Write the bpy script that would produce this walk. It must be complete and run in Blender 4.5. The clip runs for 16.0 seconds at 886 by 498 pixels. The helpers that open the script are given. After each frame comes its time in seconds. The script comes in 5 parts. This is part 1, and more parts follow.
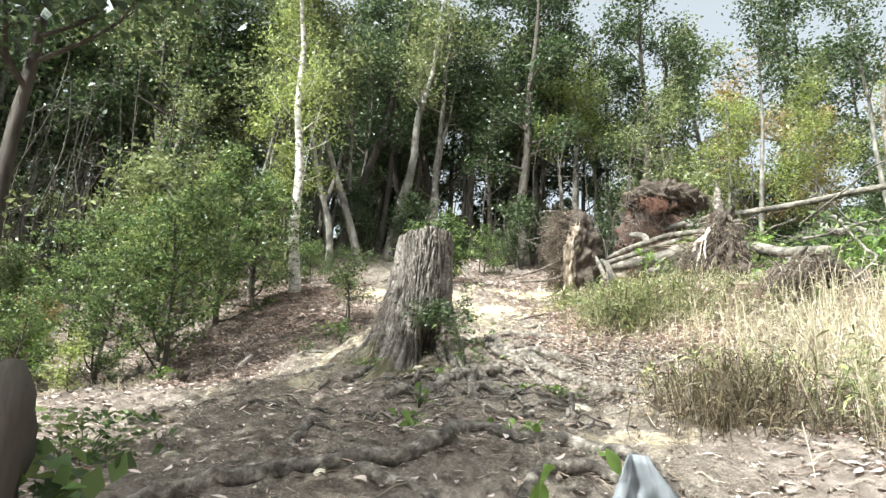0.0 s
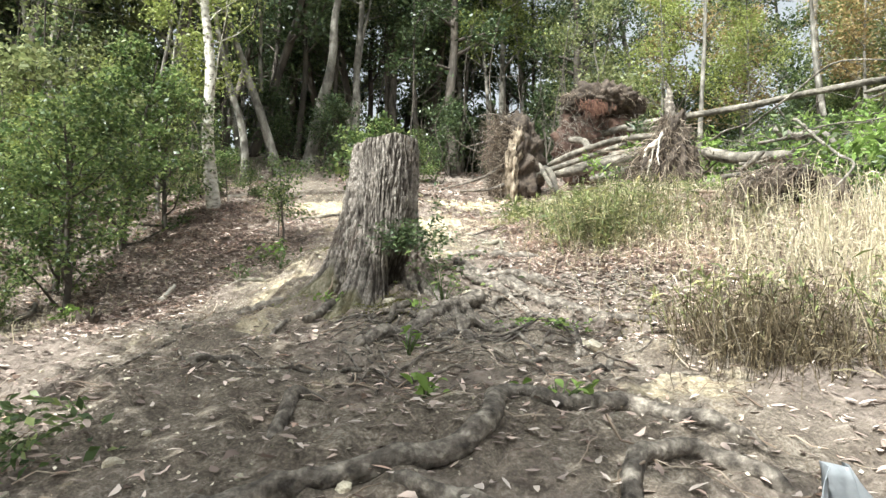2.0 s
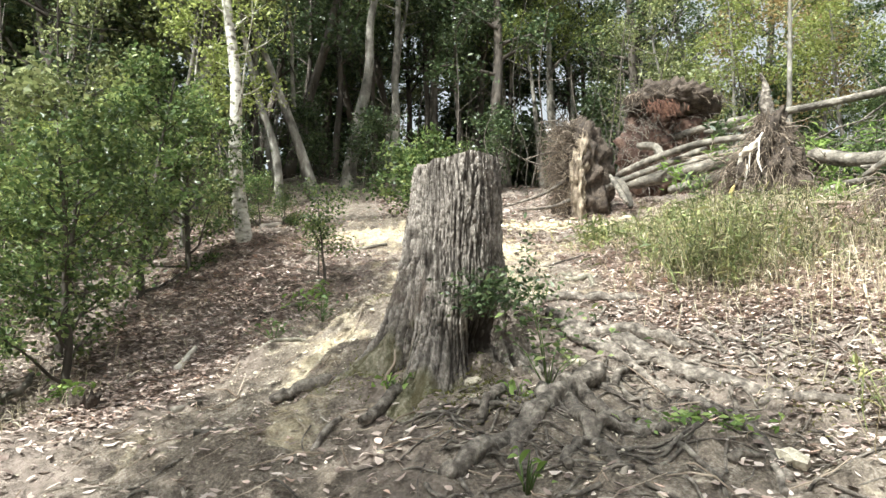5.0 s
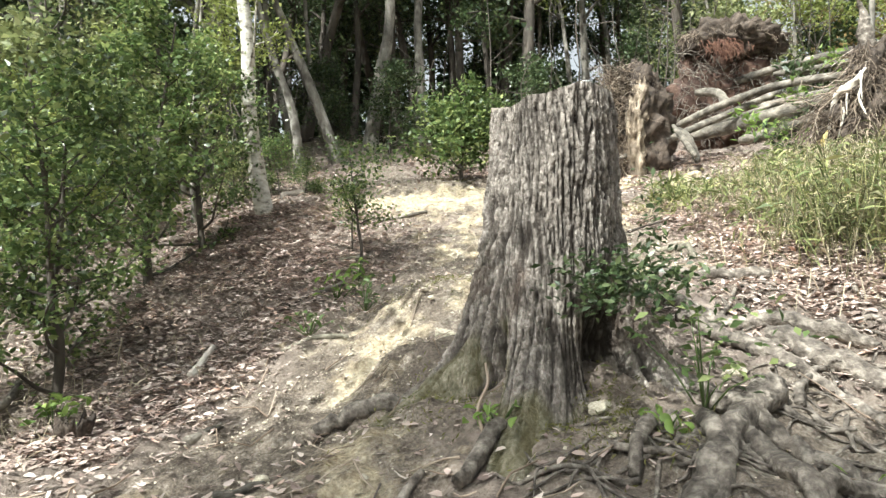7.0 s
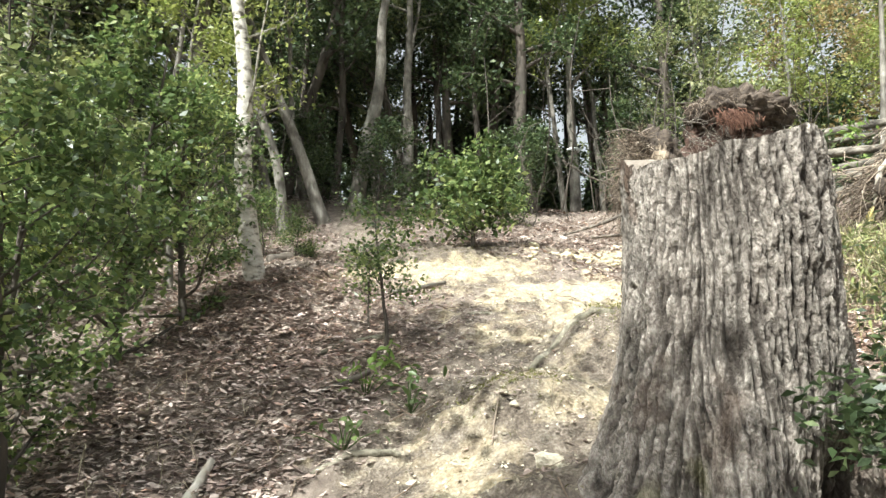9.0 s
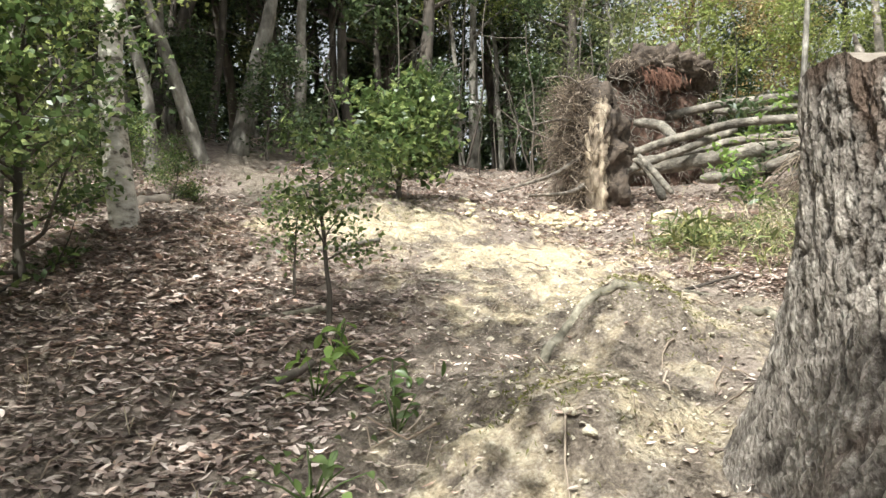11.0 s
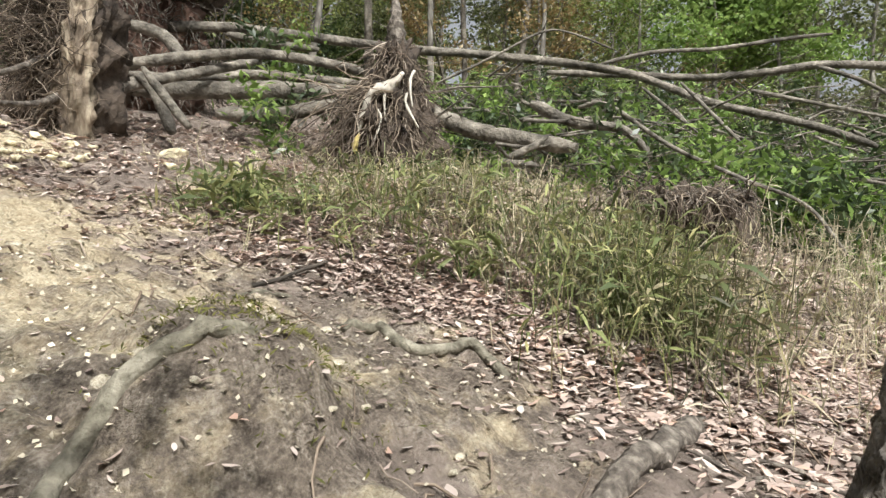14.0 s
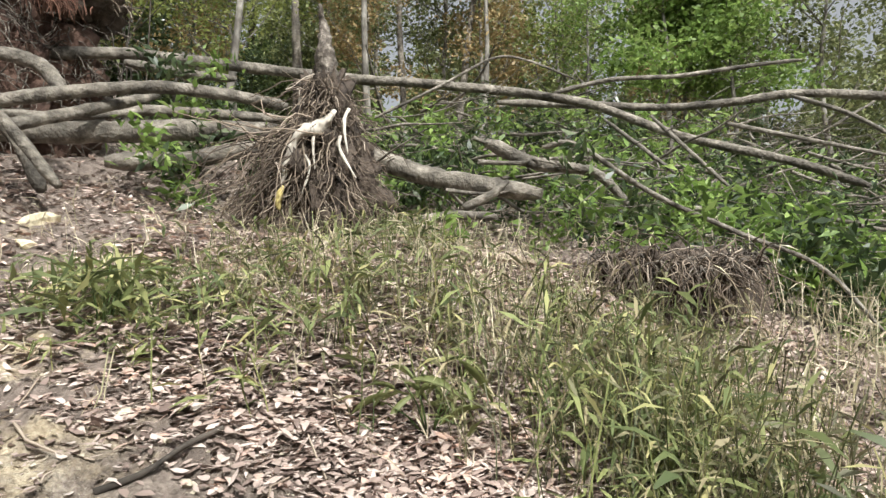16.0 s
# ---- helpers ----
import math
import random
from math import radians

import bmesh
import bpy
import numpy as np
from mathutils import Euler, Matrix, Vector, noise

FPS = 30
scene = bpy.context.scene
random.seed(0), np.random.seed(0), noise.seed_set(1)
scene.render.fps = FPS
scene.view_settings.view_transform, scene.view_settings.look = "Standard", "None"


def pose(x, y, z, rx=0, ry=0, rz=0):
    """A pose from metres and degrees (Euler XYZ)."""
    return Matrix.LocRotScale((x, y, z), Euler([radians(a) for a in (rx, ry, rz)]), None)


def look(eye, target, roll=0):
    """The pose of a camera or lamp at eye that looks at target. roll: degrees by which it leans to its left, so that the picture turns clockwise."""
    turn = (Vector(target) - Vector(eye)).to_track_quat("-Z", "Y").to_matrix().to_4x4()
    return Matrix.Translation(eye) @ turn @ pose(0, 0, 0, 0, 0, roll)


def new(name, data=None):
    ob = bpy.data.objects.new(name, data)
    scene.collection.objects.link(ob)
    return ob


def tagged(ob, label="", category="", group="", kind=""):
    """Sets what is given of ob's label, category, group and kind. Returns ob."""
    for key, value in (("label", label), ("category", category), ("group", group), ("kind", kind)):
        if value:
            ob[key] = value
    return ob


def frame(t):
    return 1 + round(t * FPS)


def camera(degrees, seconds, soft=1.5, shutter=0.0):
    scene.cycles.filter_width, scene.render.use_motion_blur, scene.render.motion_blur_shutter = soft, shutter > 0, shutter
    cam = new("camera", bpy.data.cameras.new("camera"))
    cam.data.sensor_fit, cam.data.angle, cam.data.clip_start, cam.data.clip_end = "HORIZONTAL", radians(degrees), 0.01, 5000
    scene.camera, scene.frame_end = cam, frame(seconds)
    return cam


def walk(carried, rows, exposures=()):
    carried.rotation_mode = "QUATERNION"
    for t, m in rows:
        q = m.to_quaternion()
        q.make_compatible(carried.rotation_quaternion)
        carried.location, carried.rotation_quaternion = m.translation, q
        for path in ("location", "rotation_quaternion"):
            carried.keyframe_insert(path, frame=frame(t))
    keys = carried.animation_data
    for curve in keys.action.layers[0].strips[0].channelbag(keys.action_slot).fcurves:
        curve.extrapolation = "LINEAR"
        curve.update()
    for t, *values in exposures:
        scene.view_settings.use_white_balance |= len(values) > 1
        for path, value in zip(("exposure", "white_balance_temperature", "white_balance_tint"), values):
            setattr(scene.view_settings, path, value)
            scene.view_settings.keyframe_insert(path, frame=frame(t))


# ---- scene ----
cam = camera(67.5, 16.0, soft=1.45)
EXPOSURES = ((0, 1.28, 6000, 2), (2.5, 1.1, 6150, 3), (5, 1.08, 6150, 3), (8.5, 1.1, 6200, 3), (11, 0.88, 6300, 5), (13, 0.28, 6350, 7), (14, 0.2, 6300, 8), (16, 0.28, 6250, 8))
SKY, SUN = 0.125, 4.6
PATH = [
    (0, (0.036, 0.311, 1.398), (-0.006, 2.251, 1.885), 3.8),
    (0.5, (-0.057, 0.538, 1.428), (0.016, 2.504, 1.79), 3.5),
    (1, (-0.214, 0.882, 1.518), (-0.073, 2.86, 1.775), 2.2),
    (1.5, (-0.486, 1.107, 1.601), (-0.294, 3.068, 1.942), 1.9),
    (2, (-0.561, 1.332, 1.679), (-0.308, 3.304, 1.897), 1.2),
    (2.5, (-0.52, 1.683, 1.805), (-0.208, 3.635, 2.109), -0.6),
    (3, (-0.61, 1.97, 1.832), (-0.3, 3.92, 2.154), -2.0),
    (3.5, (-0.713, 2.287, 1.926), (-0.423, 4.239, 2.246), -1.6),
    (4, (-0.62, 2.571, 2.018), (-0.321, 4.528, 2.302), -1.5),
    (4.5, (-0.685, 2.729, 2.131), (-0.541, 4.707, 2.391), -0.9),
    (5, (-0.779, 2.885, 2.166), (-0.635, 4.864, 2.413), -0.4),
    (5.2, (-0.807, 2.984, 2.151), (-0.668, 4.964, 2.398), -0.5),
    (7.3, (-1.194, 4.304, 2.43), (-1.101, 6.298, 2.557), -1.9),
    (7.5, (-1.265, 4.397, 2.46), (-1.192, 6.392, 2.584), -1.5),
    (8, (-1.593, 4.617, 2.53), (-1.565, 6.615, 2.632), -1.4),
    (8.5, (-1.732, 4.859, 2.586), (-1.615, 6.838, 2.852), -0.9),
    (8.7, (-1.758, 5.007, 2.599), (-1.586, 6.973, 2.926), -0.9),
    (10.8, (-2.132, 6.593, 2.736), (-1.583, 8.504, 2.953), -0.1),
    (11, (-2.233, 6.729, 2.769), (-1.6, 8.616, 2.967), -0.0),
    (11.5, (-2.265, 7.008, 2.81), (-1.485, 8.844, 2.939), 0.2),
    (12, (-2.176, 7.41, 2.873), (-1.244, 9.177, 2.963), 0.4),
    (12.5, (-2.133, 7.735, 2.946), (-0.966, 9.345, 3.153), 0.3),
    (13, (-1.896, 8.026, 3.004), (-0.393, 9.337, 3.151), -0.3),
    (13.5, (-1.627, 8.277, 3.061), (0.018, 9.415, 3.112), -0.5),
    (14, (-1.457, 8.545, 3.163), (0.328, 9.446, 3.165), 1.0),
    (14.5, (-1.221, 8.64, 3.288), (0.659, 9.319, 3.346), 1.9),
    (15, (-0.942, 8.819, 3.386), (0.828, 9.749, 3.386), 1.6),
    (15.5, (-0.708, 9.025, 3.586), (1.117, 9.842, 3.558), 0.2),
    (16, (-0.424, 9.133, 3.652), (1.436, 9.867, 3.706), -0.8),
]
walk(cam, [(t, look(eye, target, roll)) for t, eye, target, roll in PATH], EXPOSURES)

# ---- daylight: high sun from behind and to one side of the walker, clear sky ----
SUN_FROM = Vector((-0.62, -0.5, 1.15)).normalized()
world = bpy.data.worlds.new("sky")
world.use_nodes = True
scene.world = world
wn = world.node_tree
sky = wn.nodes.new("ShaderNodeTexSky")
sky.sky_type = "NISHITA"
sky.sun_disc = False
sky.sun_elevation = math.asin(SUN_FROM.z)
sky.sun_rotation = math.atan2(SUN_FROM.x, SUN_FROM.y)
sky.air_density, sky.dust_density = 0.8, 8.0
haze = wn.nodes.new("ShaderNodeHueSaturation")
haze.inputs["Saturation"].default_value, haze.inputs["Value"].default_value = 0.14, 1.3
wn.links.new(sky.outputs[0], haze.inputs["Color"])
wn.links.new(haze.outputs[0], wn.nodes["Background"].inputs[0])
wn.nodes["Background"].inputs[1].default_value = SKY
sun = new("sun", bpy.data.lights.new("sun", "SUN"))
sun.data.energy, sun.data.angle, sun.data.color = SUN, radians(0.55), (1.0, 0.97, 0.92)
sun.matrix_world = look(SUN_FROM * 60, (0, 8, 2))


# ---- materials ----
def shader(name, stops, scale=6.0, stretch=(1, 1, 1), rough=0.85, bump=0.3, bump_scale=None, island=0.0, thin=0.0, dirt=0.25, spec=0.3, big=0.7):
    """Noise through a colour ramp, broken up by a larger noise; island: share of the colour that each loose piece picks for itself."""
    m = bpy.data.materials.new(name)
    m.use_nodes = True
    nt = m.node_tree
    N, L = nt.nodes, nt.links
    bsdf, out = N["Principled BSDF"], N["Material Output"]
    tc, mp = N.new("ShaderNodeTexCoord"), N.new("ShaderNodeMapping")
    mp.inputs["Scale"].default_value = stretch
    L.new(tc.outputs["Object"], mp.inputs["Vector"])
    n1, n2 = N.new("ShaderNodeTexNoise"), N.new("ShaderNodeTexNoise")
    n1.inputs["Scale"].default_value, n1.inputs["Detail"].default_value, n1.inputs["Roughness"].default_value = scale, 6, 0.62
    n2.inputs["Scale"].default_value, n2.inputs["Detail"].default_value = big, 4
    L.new(mp.outputs[0], n1.inputs["Vector"])
    L.new(tc.outputs["Object"], n2.inputs["Vector"])
    fac = n1.outputs["Fac"]
    if island:
        geo, mix = N.new("ShaderNodeNewGeometry"), N.new("ShaderNodeMix")
        mix.inputs[0].default_value = island
        L.new(fac, mix.inputs[2])
        L.new(geo.outputs["Random Per Island"], mix.inputs[3])
        fac = mix.outputs[0]
    ramp = N.new("ShaderNodeValToRGB")
    while len(ramp.color_ramp.elements) < len(stops):
        ramp.color_ramp.elements.new(0.5)
    for e, (p, c) in zip(ramp.color_ramp.elements, stops):
        e.position, e.color = p, (*c, 1)
    L.new(fac, ramp.inputs[0])
    var = N.new("ShaderNodeMapRange")
    var.inputs[1].default_value, var.inputs[2].default_value = 0.3, 0.7
    var.inputs[3].default_value, var.inputs[4].default_value = 1 - dirt, 1 + dirt
    L.new(n2.outputs["Fac"], var.inputs[0])
    mul = N.new("ShaderNodeVectorMath")
    mul.operation = "SCALE"
    L.new(ramp.outputs[0], mul.inputs[0])
    L.new(var.outputs[0], mul.inputs["Scale"])
    L.new(mul.outputs[0], bsdf.inputs["Base Color"])
    bsdf.inputs["Roughness"].default_value = rough
    bsdf.inputs["Specular IOR Level"].default_value = spec
    if bump:
        b, n3 = N.new("ShaderNodeBump"), N.new("ShaderNodeTexNoise")
        n3.inputs["Scale"].default_value, n3.inputs["Detail"].default_value = bump_scale or scale * 2, 5
        L.new(mp.outputs[0], n3.inputs["Vector"])
        b.inputs["Strength"].default_value, b.inputs["Distance"].default_value = bump, 0.03
        L.new(n3.outputs["Fac"], b.inputs["Height"])
        L.new(b.outputs[0], bsdf.inputs["Normal"])
    if thin:
        tr, mx = N.new("ShaderNodeBsdfTranslucent"), N.new("ShaderNodeMixShader")
        L.new(mul.outputs[0], tr.inputs["Color"])
        mx.inputs[0].default_value = thin
        L.new(bsdf.outputs[0], mx.inputs[1])
        L.new(tr.outputs[0], mx.inputs[2])
        L.new(mx.outputs[0], out.inputs["Surface"])
    return m


def leaf_mat(name, dark, mid, light, thin=0.35, rough=0.45):
    return shader(name, [(0.0, dark), (0.55, mid), (1.0, light)], scale=1.2, island=0.75, thin=thin, rough=rough, bump=0, dirt=0.2, spec=0.4, big=0.5)


M_BARK_OAK = shader("oak bark", [(0.3, (0.125, 0.105, 0.088)), (0.5, (0.255, 0.222, 0.19)), (0.72, (0.46, 0.418, 0.365))], scale=46, stretch=(1, 1, 0.55), bump=1.0, bump_scale=85, dirt=0.45, big=3.0)


def crust_shade_colour(m):
    """Bark plates are grey; the cork between them and the painted shade in the foot hollow are dark brown."""
    N, L = m.node_tree.nodes, m.node_tree.links
    bsdf = N["Principled BSDF"]
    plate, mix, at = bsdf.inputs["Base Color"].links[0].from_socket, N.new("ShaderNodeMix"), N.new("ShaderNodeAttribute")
    at.attribute_name = "crust_shade"
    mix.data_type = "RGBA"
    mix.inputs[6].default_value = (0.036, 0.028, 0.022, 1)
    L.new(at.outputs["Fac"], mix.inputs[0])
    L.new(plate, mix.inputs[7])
    peeled, at2 = N.new("ShaderNodeMix"), N.new("ShaderNodeAttribute")
    at2.attribute_name = "bare"
    peeled.data_type = "RGBA"
    peeled.inputs[7].default_value = (0.11, 0.075, 0.055, 1)
    L.new(at2.outputs["Fac"], peeled.inputs[0])
    L.new(mix.outputs[2], peeled.inputs[6])
    mossy, at3 = N.new("ShaderNodeMix"), N.new("ShaderNodeAttribute")
    at3.attribute_name = "moss"
    mossy.data_type = "RGBA"
    mossy.inputs[7].default_value = (0.15, 0.14, 0.045, 1)
    L.new(at3.outputs["Fac"], mossy.inputs[0])
    L.new(peeled.outputs[2], mossy.inputs[6])
    L.new(mossy.outputs[2], bsdf.inputs["Base Color"])


crust_shade_colour(M_BARK_OAK)
M_CUT = shader("weathered cut wood", [(0.3, (0.1, 0.08, 0.064)), (0.7, (0.29, 0.25, 0.205))], scale=14, bump=0.3)
M_BARK_PALE = shader("pale birch bark", [(0.38, (0.1, 0.085, 0.07)), (0.47, (0.4, 0.37, 0.32)), (0.7, (0.68, 0.65, 0.58))], scale=7, stretch=(1, 1, 1.8), bump=0.4, dirt=0.25, big=1.5)
M_BARK_GREY = shader("grey smooth bark", [(0.32, (0.075, 0.066, 0.055)), (0.5, (0.17, 0.155, 0.13)), (0.7, (0.34, 0.32, 0.28))], scale=6, stretch=(1, 1, 0.5), bump=0.6, dirt=0.5, big=1.6)
M_BARK_DARK = shader("dark forest bark", [(0.3, (0.03, 0.025, 0.02)), (0.7, (0.12, 0.1, 0.08))], scale=6, stretch=(1, 1, 0.3), bump=0.6, dirt=0.4)
M_LOG = shader("grey fallen log bark", [(0.3, (0.05, 0.044, 0.035)), (0.5, (0.14, 0.123, 0.099)), (0.75, (0.31, 0.278, 0.228))], scale=7, bump=0.9, bump_scale=26, dirt=0.55, big=2.6)
M_ROOT = shader("exposed root bark", [(0.32, (0.032, 0.026, 0.021)), (0.5, (0.115, 0.097, 0.079)), (0.72, (0.3, 0.265, 0.22))], scale=18, stretch=(1, 1, 1), bump=1.0, bump_scale=24, dirt=0.35, big=2)
M_OLDROOT = shader("grey trodden root", [(0.32, (0.055, 0.048, 0.034)), (0.5, (0.15, 0.135, 0.1)), (0.72, (0.3, 0.275, 0.215))], scale=14, bump=1.0, bump_scale=22, dirt=0.4, big=3)
M_FIBRE = shader("dry root fibre", [(0.0, (0.1, 0.07, 0.05)), (0.5, (0.25, 0.19, 0.14)), (1.0, (0.45, 0.38, 0.3))], scale=5, island=0.7, bump=0.2)
M_FIBREDARK = shader("dark root fibre", [(0.0, (0.04, 0.03, 0.022)), (0.6, (0.15, 0.115, 0.085)), (0.85, (0.3, 0.24, 0.18)), (1.0, (0.55, 0.48, 0.4))], scale=5, island=0.9, bump=0.2)
M_RUST = shader("rust brown dead fronds", [(0.0, (0.075, 0.038, 0.026)), (1.0, (0.2, 0.1, 0.065))], scale=6, island=0.7, bump=0)
M_SOIL = shader("red brown soil", [(0.25, (0.028, 0.017, 0.012)), (0.5, (0.078, 0.045, 0.033)), (0.8, (0.17, 0.11, 0.08))], scale=5, bump=1.0, bump_scale=18, dirt=0.4)
M_DARKSOIL = shader("dark humus", [(0.3, (0.024, 0.018, 0.014)), (0.7, (0.105, 0.08, 0.06))], scale=9, bump=1.0, bump_scale=20)
M_WHITEWOOD = shader("bleached splintered wood", [(0.2, (0.3, 0.25, 0.19)), (0.7, (0.62, 0.58, 0.5))], scale=7, stretch=(1, 1, 0.2), bump=0.5)
M_YELLOW = shader("yellow fungus on wood", [(0.2, (0.4, 0.31, 0.1)), (0.8, (0.62, 0.52, 0.22))], scale=9, bump=0.4)
M_SPLIT = shader("split weathered wood", [(0.3, (0.06, 0.045, 0.033)), (0.5, (0.2, 0.155, 0.11)), (0.72, (0.4, 0.34, 0.25))], scale=12, stretch=(1, 1, 0.25), bump=1.0, bump_scale=30, dirt=0.4, big=3)
M_STONE = shader("pale sandstone", [(0.3, (0.34, 0.29, 0.21)), (0.7, (0.66, 0.6, 0.47))], scale=9, bump=0.5, dirt=0.3)
M_PALESTONE = shader("cream sandstone", [(0.3, (0.55, 0.47, 0.3)), (0.7, (0.78, 0.72, 0.52))], scale=9, bump=0.4)
M_LITTER = shader("dead oak leaves", [(0.0, (0.13, 0.093, 0.077)), (0.3, (0.31, 0.236, 0.198)), (0.55, (0.46, 0.365, 0.31)), (0.8, (0.64, 0.55, 0.485)), (1.0, (0.5, 0.29, 0.2))], scale=2, island=0.9, rough=0.6, bump=0, dirt=0.25, thin=0.16, spec=0.35)
M_STRAW = shader("dry bamboo grass", [(0.0, (0.2, 0.165, 0.105)), (0.3, (0.44, 0.375, 0.26)), (0.7, (0.64, 0.57, 0.43)), (1.0, (0.33, 0.33, 0.17))], scale=2, island=0.85, rough=0.5, bump=0, thin=0.3)
M_SASA = shader("green bamboo grass", [(0.0, (0.055, 0.075, 0.03)), (0.4, (0.14, 0.165, 0.062)), (0.8, (0.26, 0.28, 0.11)), (1.0, (0.58, 0.5, 0.25))], scale=2, island=0.85, rough=0.5, bump=0, thin=0.3)
M_DULLSASA = shader("dull bamboo grass", [(0.0, (0.05, 0.05, 0.027)), (0.5, (0.14, 0.135, 0.068)), (0.8, (0.3, 0.26, 0.15)), (1.0, (0.5, 0.43, 0.26))], scale=2, island=0.85, rough=0.55, bump=0, thin=0.25)
M_WITHERED = shader("withered bamboo grass", [(0.0, (0.03, 0.024, 0.015)), (0.5, (0.095, 0.073, 0.044)), (0.85, (0.2, 0.16, 0.1)), (1.0, (0.14, 0.15, 0.06))], scale=2, island=0.85, rough=0.55, bump=0, thin=0.25)
M_BUSH = leaf_mat("glossy evergreen leaf", (0.028, 0.048, 0.017), (0.108, 0.16, 0.05), (0.36, 0.4, 0.15), thin=0.44, rough=0.34)
M_FRESH = leaf_mat("fresh spring leaf", (0.09, 0.15, 0.035), (0.2, 0.3, 0.07), (0.4, 0.5, 0.16), thin=0.5)
M_LIME = leaf_mat("yellow green young leaf", (0.12, 0.155, 0.04), (0.26, 0.3, 0.085), (0.44, 0.46, 0.16), thin=0.48)
M_CANOPY = leaf_mat("dark evergreen canopy leaf", (0.022, 0.038, 0.016), (0.062, 0.092, 0.037), (0.18, 0.215, 0.095), thin=0.38, rough=0.34)
M_OLIVE = leaf_mat("olive canopy leaf", (0.07, 0.087, 0.035), (0.175, 0.2, 0.08), (0.37, 0.375, 0.17), thin=0.45)
M_AUTUMN = leaf_mat("orange brown leaf", (0.15, 0.11, 0.045), (0.32, 0.23, 0.1), (0.48, 0.37, 0.18), thin=0.35)
M_MOSS = shader("mossy grass", [(0.0, (0.07, 0.08, 0.02)), (1.0, (0.22, 0.2, 0.06))], scale=3, island=0.7, bump=0, thin=0.2)
M_PLASTIC = shader("cloudy plastic sheet", [(0.3, (0.3, 0.32, 0.34)), (0.7, (0.58, 0.6, 0.62))], scale=5, rough=0.22, bump=0.5, thin=0.5, dirt=0.1)
M_WHITEBAND = shader("white tape", [(0.3, (0.7, 0.7, 0.7)), (0.7, (0.82, 0.82, 0.8))], scale=4, bump=0)


def ground_shader():
    """Grey-brown soil, pale yellow clay where the trail is worn bare, and dark humus under the litter."""
    m = bpy.data.materials.new("forest ground")
    m.use_nodes = True
    nt = m.node_tree
    N, L = nt.nodes, nt.links
    bsdf = N["Principled BSDF"]
    tc = N.new("ShaderNodeTexCoord")

    def noise_of(scale, detail=6):
        n = N.new("ShaderNodeTexNoise")
        n.inputs["Scale"].default_value, n.inputs["Detail"].default_value, n.inputs["Roughness"].default_value = scale, detail, 0.65
        L.new(tc.outputs["Object"], n.inputs["Vector"])
        return n.outputs["Fac"]

    def ramp_of(fac, stops):
        r = N.new("ShaderNodeValToRGB")
        while len(r.color_ramp.elements) < len(stops):
            r.color_ramp.elements.new(0.5)
        for e, (p, c) in zip(r.color_ramp.elements, stops):
            e.position, e.color = p, (*c, 1)
        L.new(fac, r.inputs[0])
        return r.outputs[0]

    def attr(name):
        a = N.new("ShaderNodeAttribute")
        a.attribute_name = name
        return a.outputs["Fac"]

    def blend(f, a, b):
        x = N.new("ShaderNodeMix")
        x.data_type = "RGBA"
        L.new(f, x.inputs[0])
        L.new(a, x.inputs[6])
        L.new(b, x.inputs[7])
        return x.outputs[2]

    def edge(name, wobble, spread=1.6):
        """The attribute with its border broken up by noise."""
        s, r = N.new("ShaderNodeMath"), N.new("ShaderNodeMapRange")
        s.operation = "MULTIPLY_ADD"
        L.new(wobble, s.inputs[0])
        s.inputs[1].default_value = spread
        L.new(attr(name), s.inputs[2])
        r.inputs[1].default_value, r.inputs[2].default_value = spread / 2 + 0.3, spread / 2 + 0.7
        L.new(s.outputs[0], r.inputs[0])
        return r.outputs[0]

    fine, mid, wide = noise_of(24), noise_of(7), noise_of(1.6)
    stir = N.new("ShaderNodeMix")
    stir.inputs[0].default_value = 0.5
    L.new(noise_of(55, 3), stir.inputs[2])
    L.new(mid, stir.inputs[3])
    grain = stir.outputs[0]
    stir = N.new("ShaderNodeMix")
    stir.inputs[0].default_value = 0.5
    L.new(wide, stir.inputs[2])
    L.new(noise_of(4.2), stir.inputs[3])
    patch = stir.outputs[0]
    humus = ramp_of(mid, [(0.3, (0.11, 0.088, 0.072)), (0.55, (0.24, 0.195, 0.163)), (0.75, (0.38, 0.315, 0.262))])
    soil = ramp_of(grain, [(0.33, (0.07, 0.056, 0.044)), (0.5, (0.184, 0.15, 0.118)), (0.68, (0.4, 0.35, 0.285))])
    clay = ramp_of(grain, [(0.3, (0.24, 0.18, 0.11)), (0.47, (0.45, 0.37, 0.25)), (0.62, (0.62, 0.54, 0.39)), (0.8, (0.78, 0.71, 0.56))])
    col = blend(edge("clay", patch, 3.4), blend(edge("trail", wide), humus, soil), clay)
    L.new(col, bsdf.inputs["Base Color"])
    bsdf.inputs["Roughness"].default_value = 0.95
    bsdf.inputs["Specular IOR Level"].default_value = 0.15
    add, b = N.new("ShaderNodeMath"), N.new("ShaderNodeBump")
    L.new(fine, add.inputs[0])
    L.new(mid, add.inputs[1])
    b.inputs["Strength"].default_value, b.inputs["Distance"].default_value = 1.0, 0.06
    L.new(add.outputs[0], b.inputs["Height"])
    L.new(b.outputs[0], bsdf.inputs["Normal"])
    return m


M_GROUND = ground_shader()


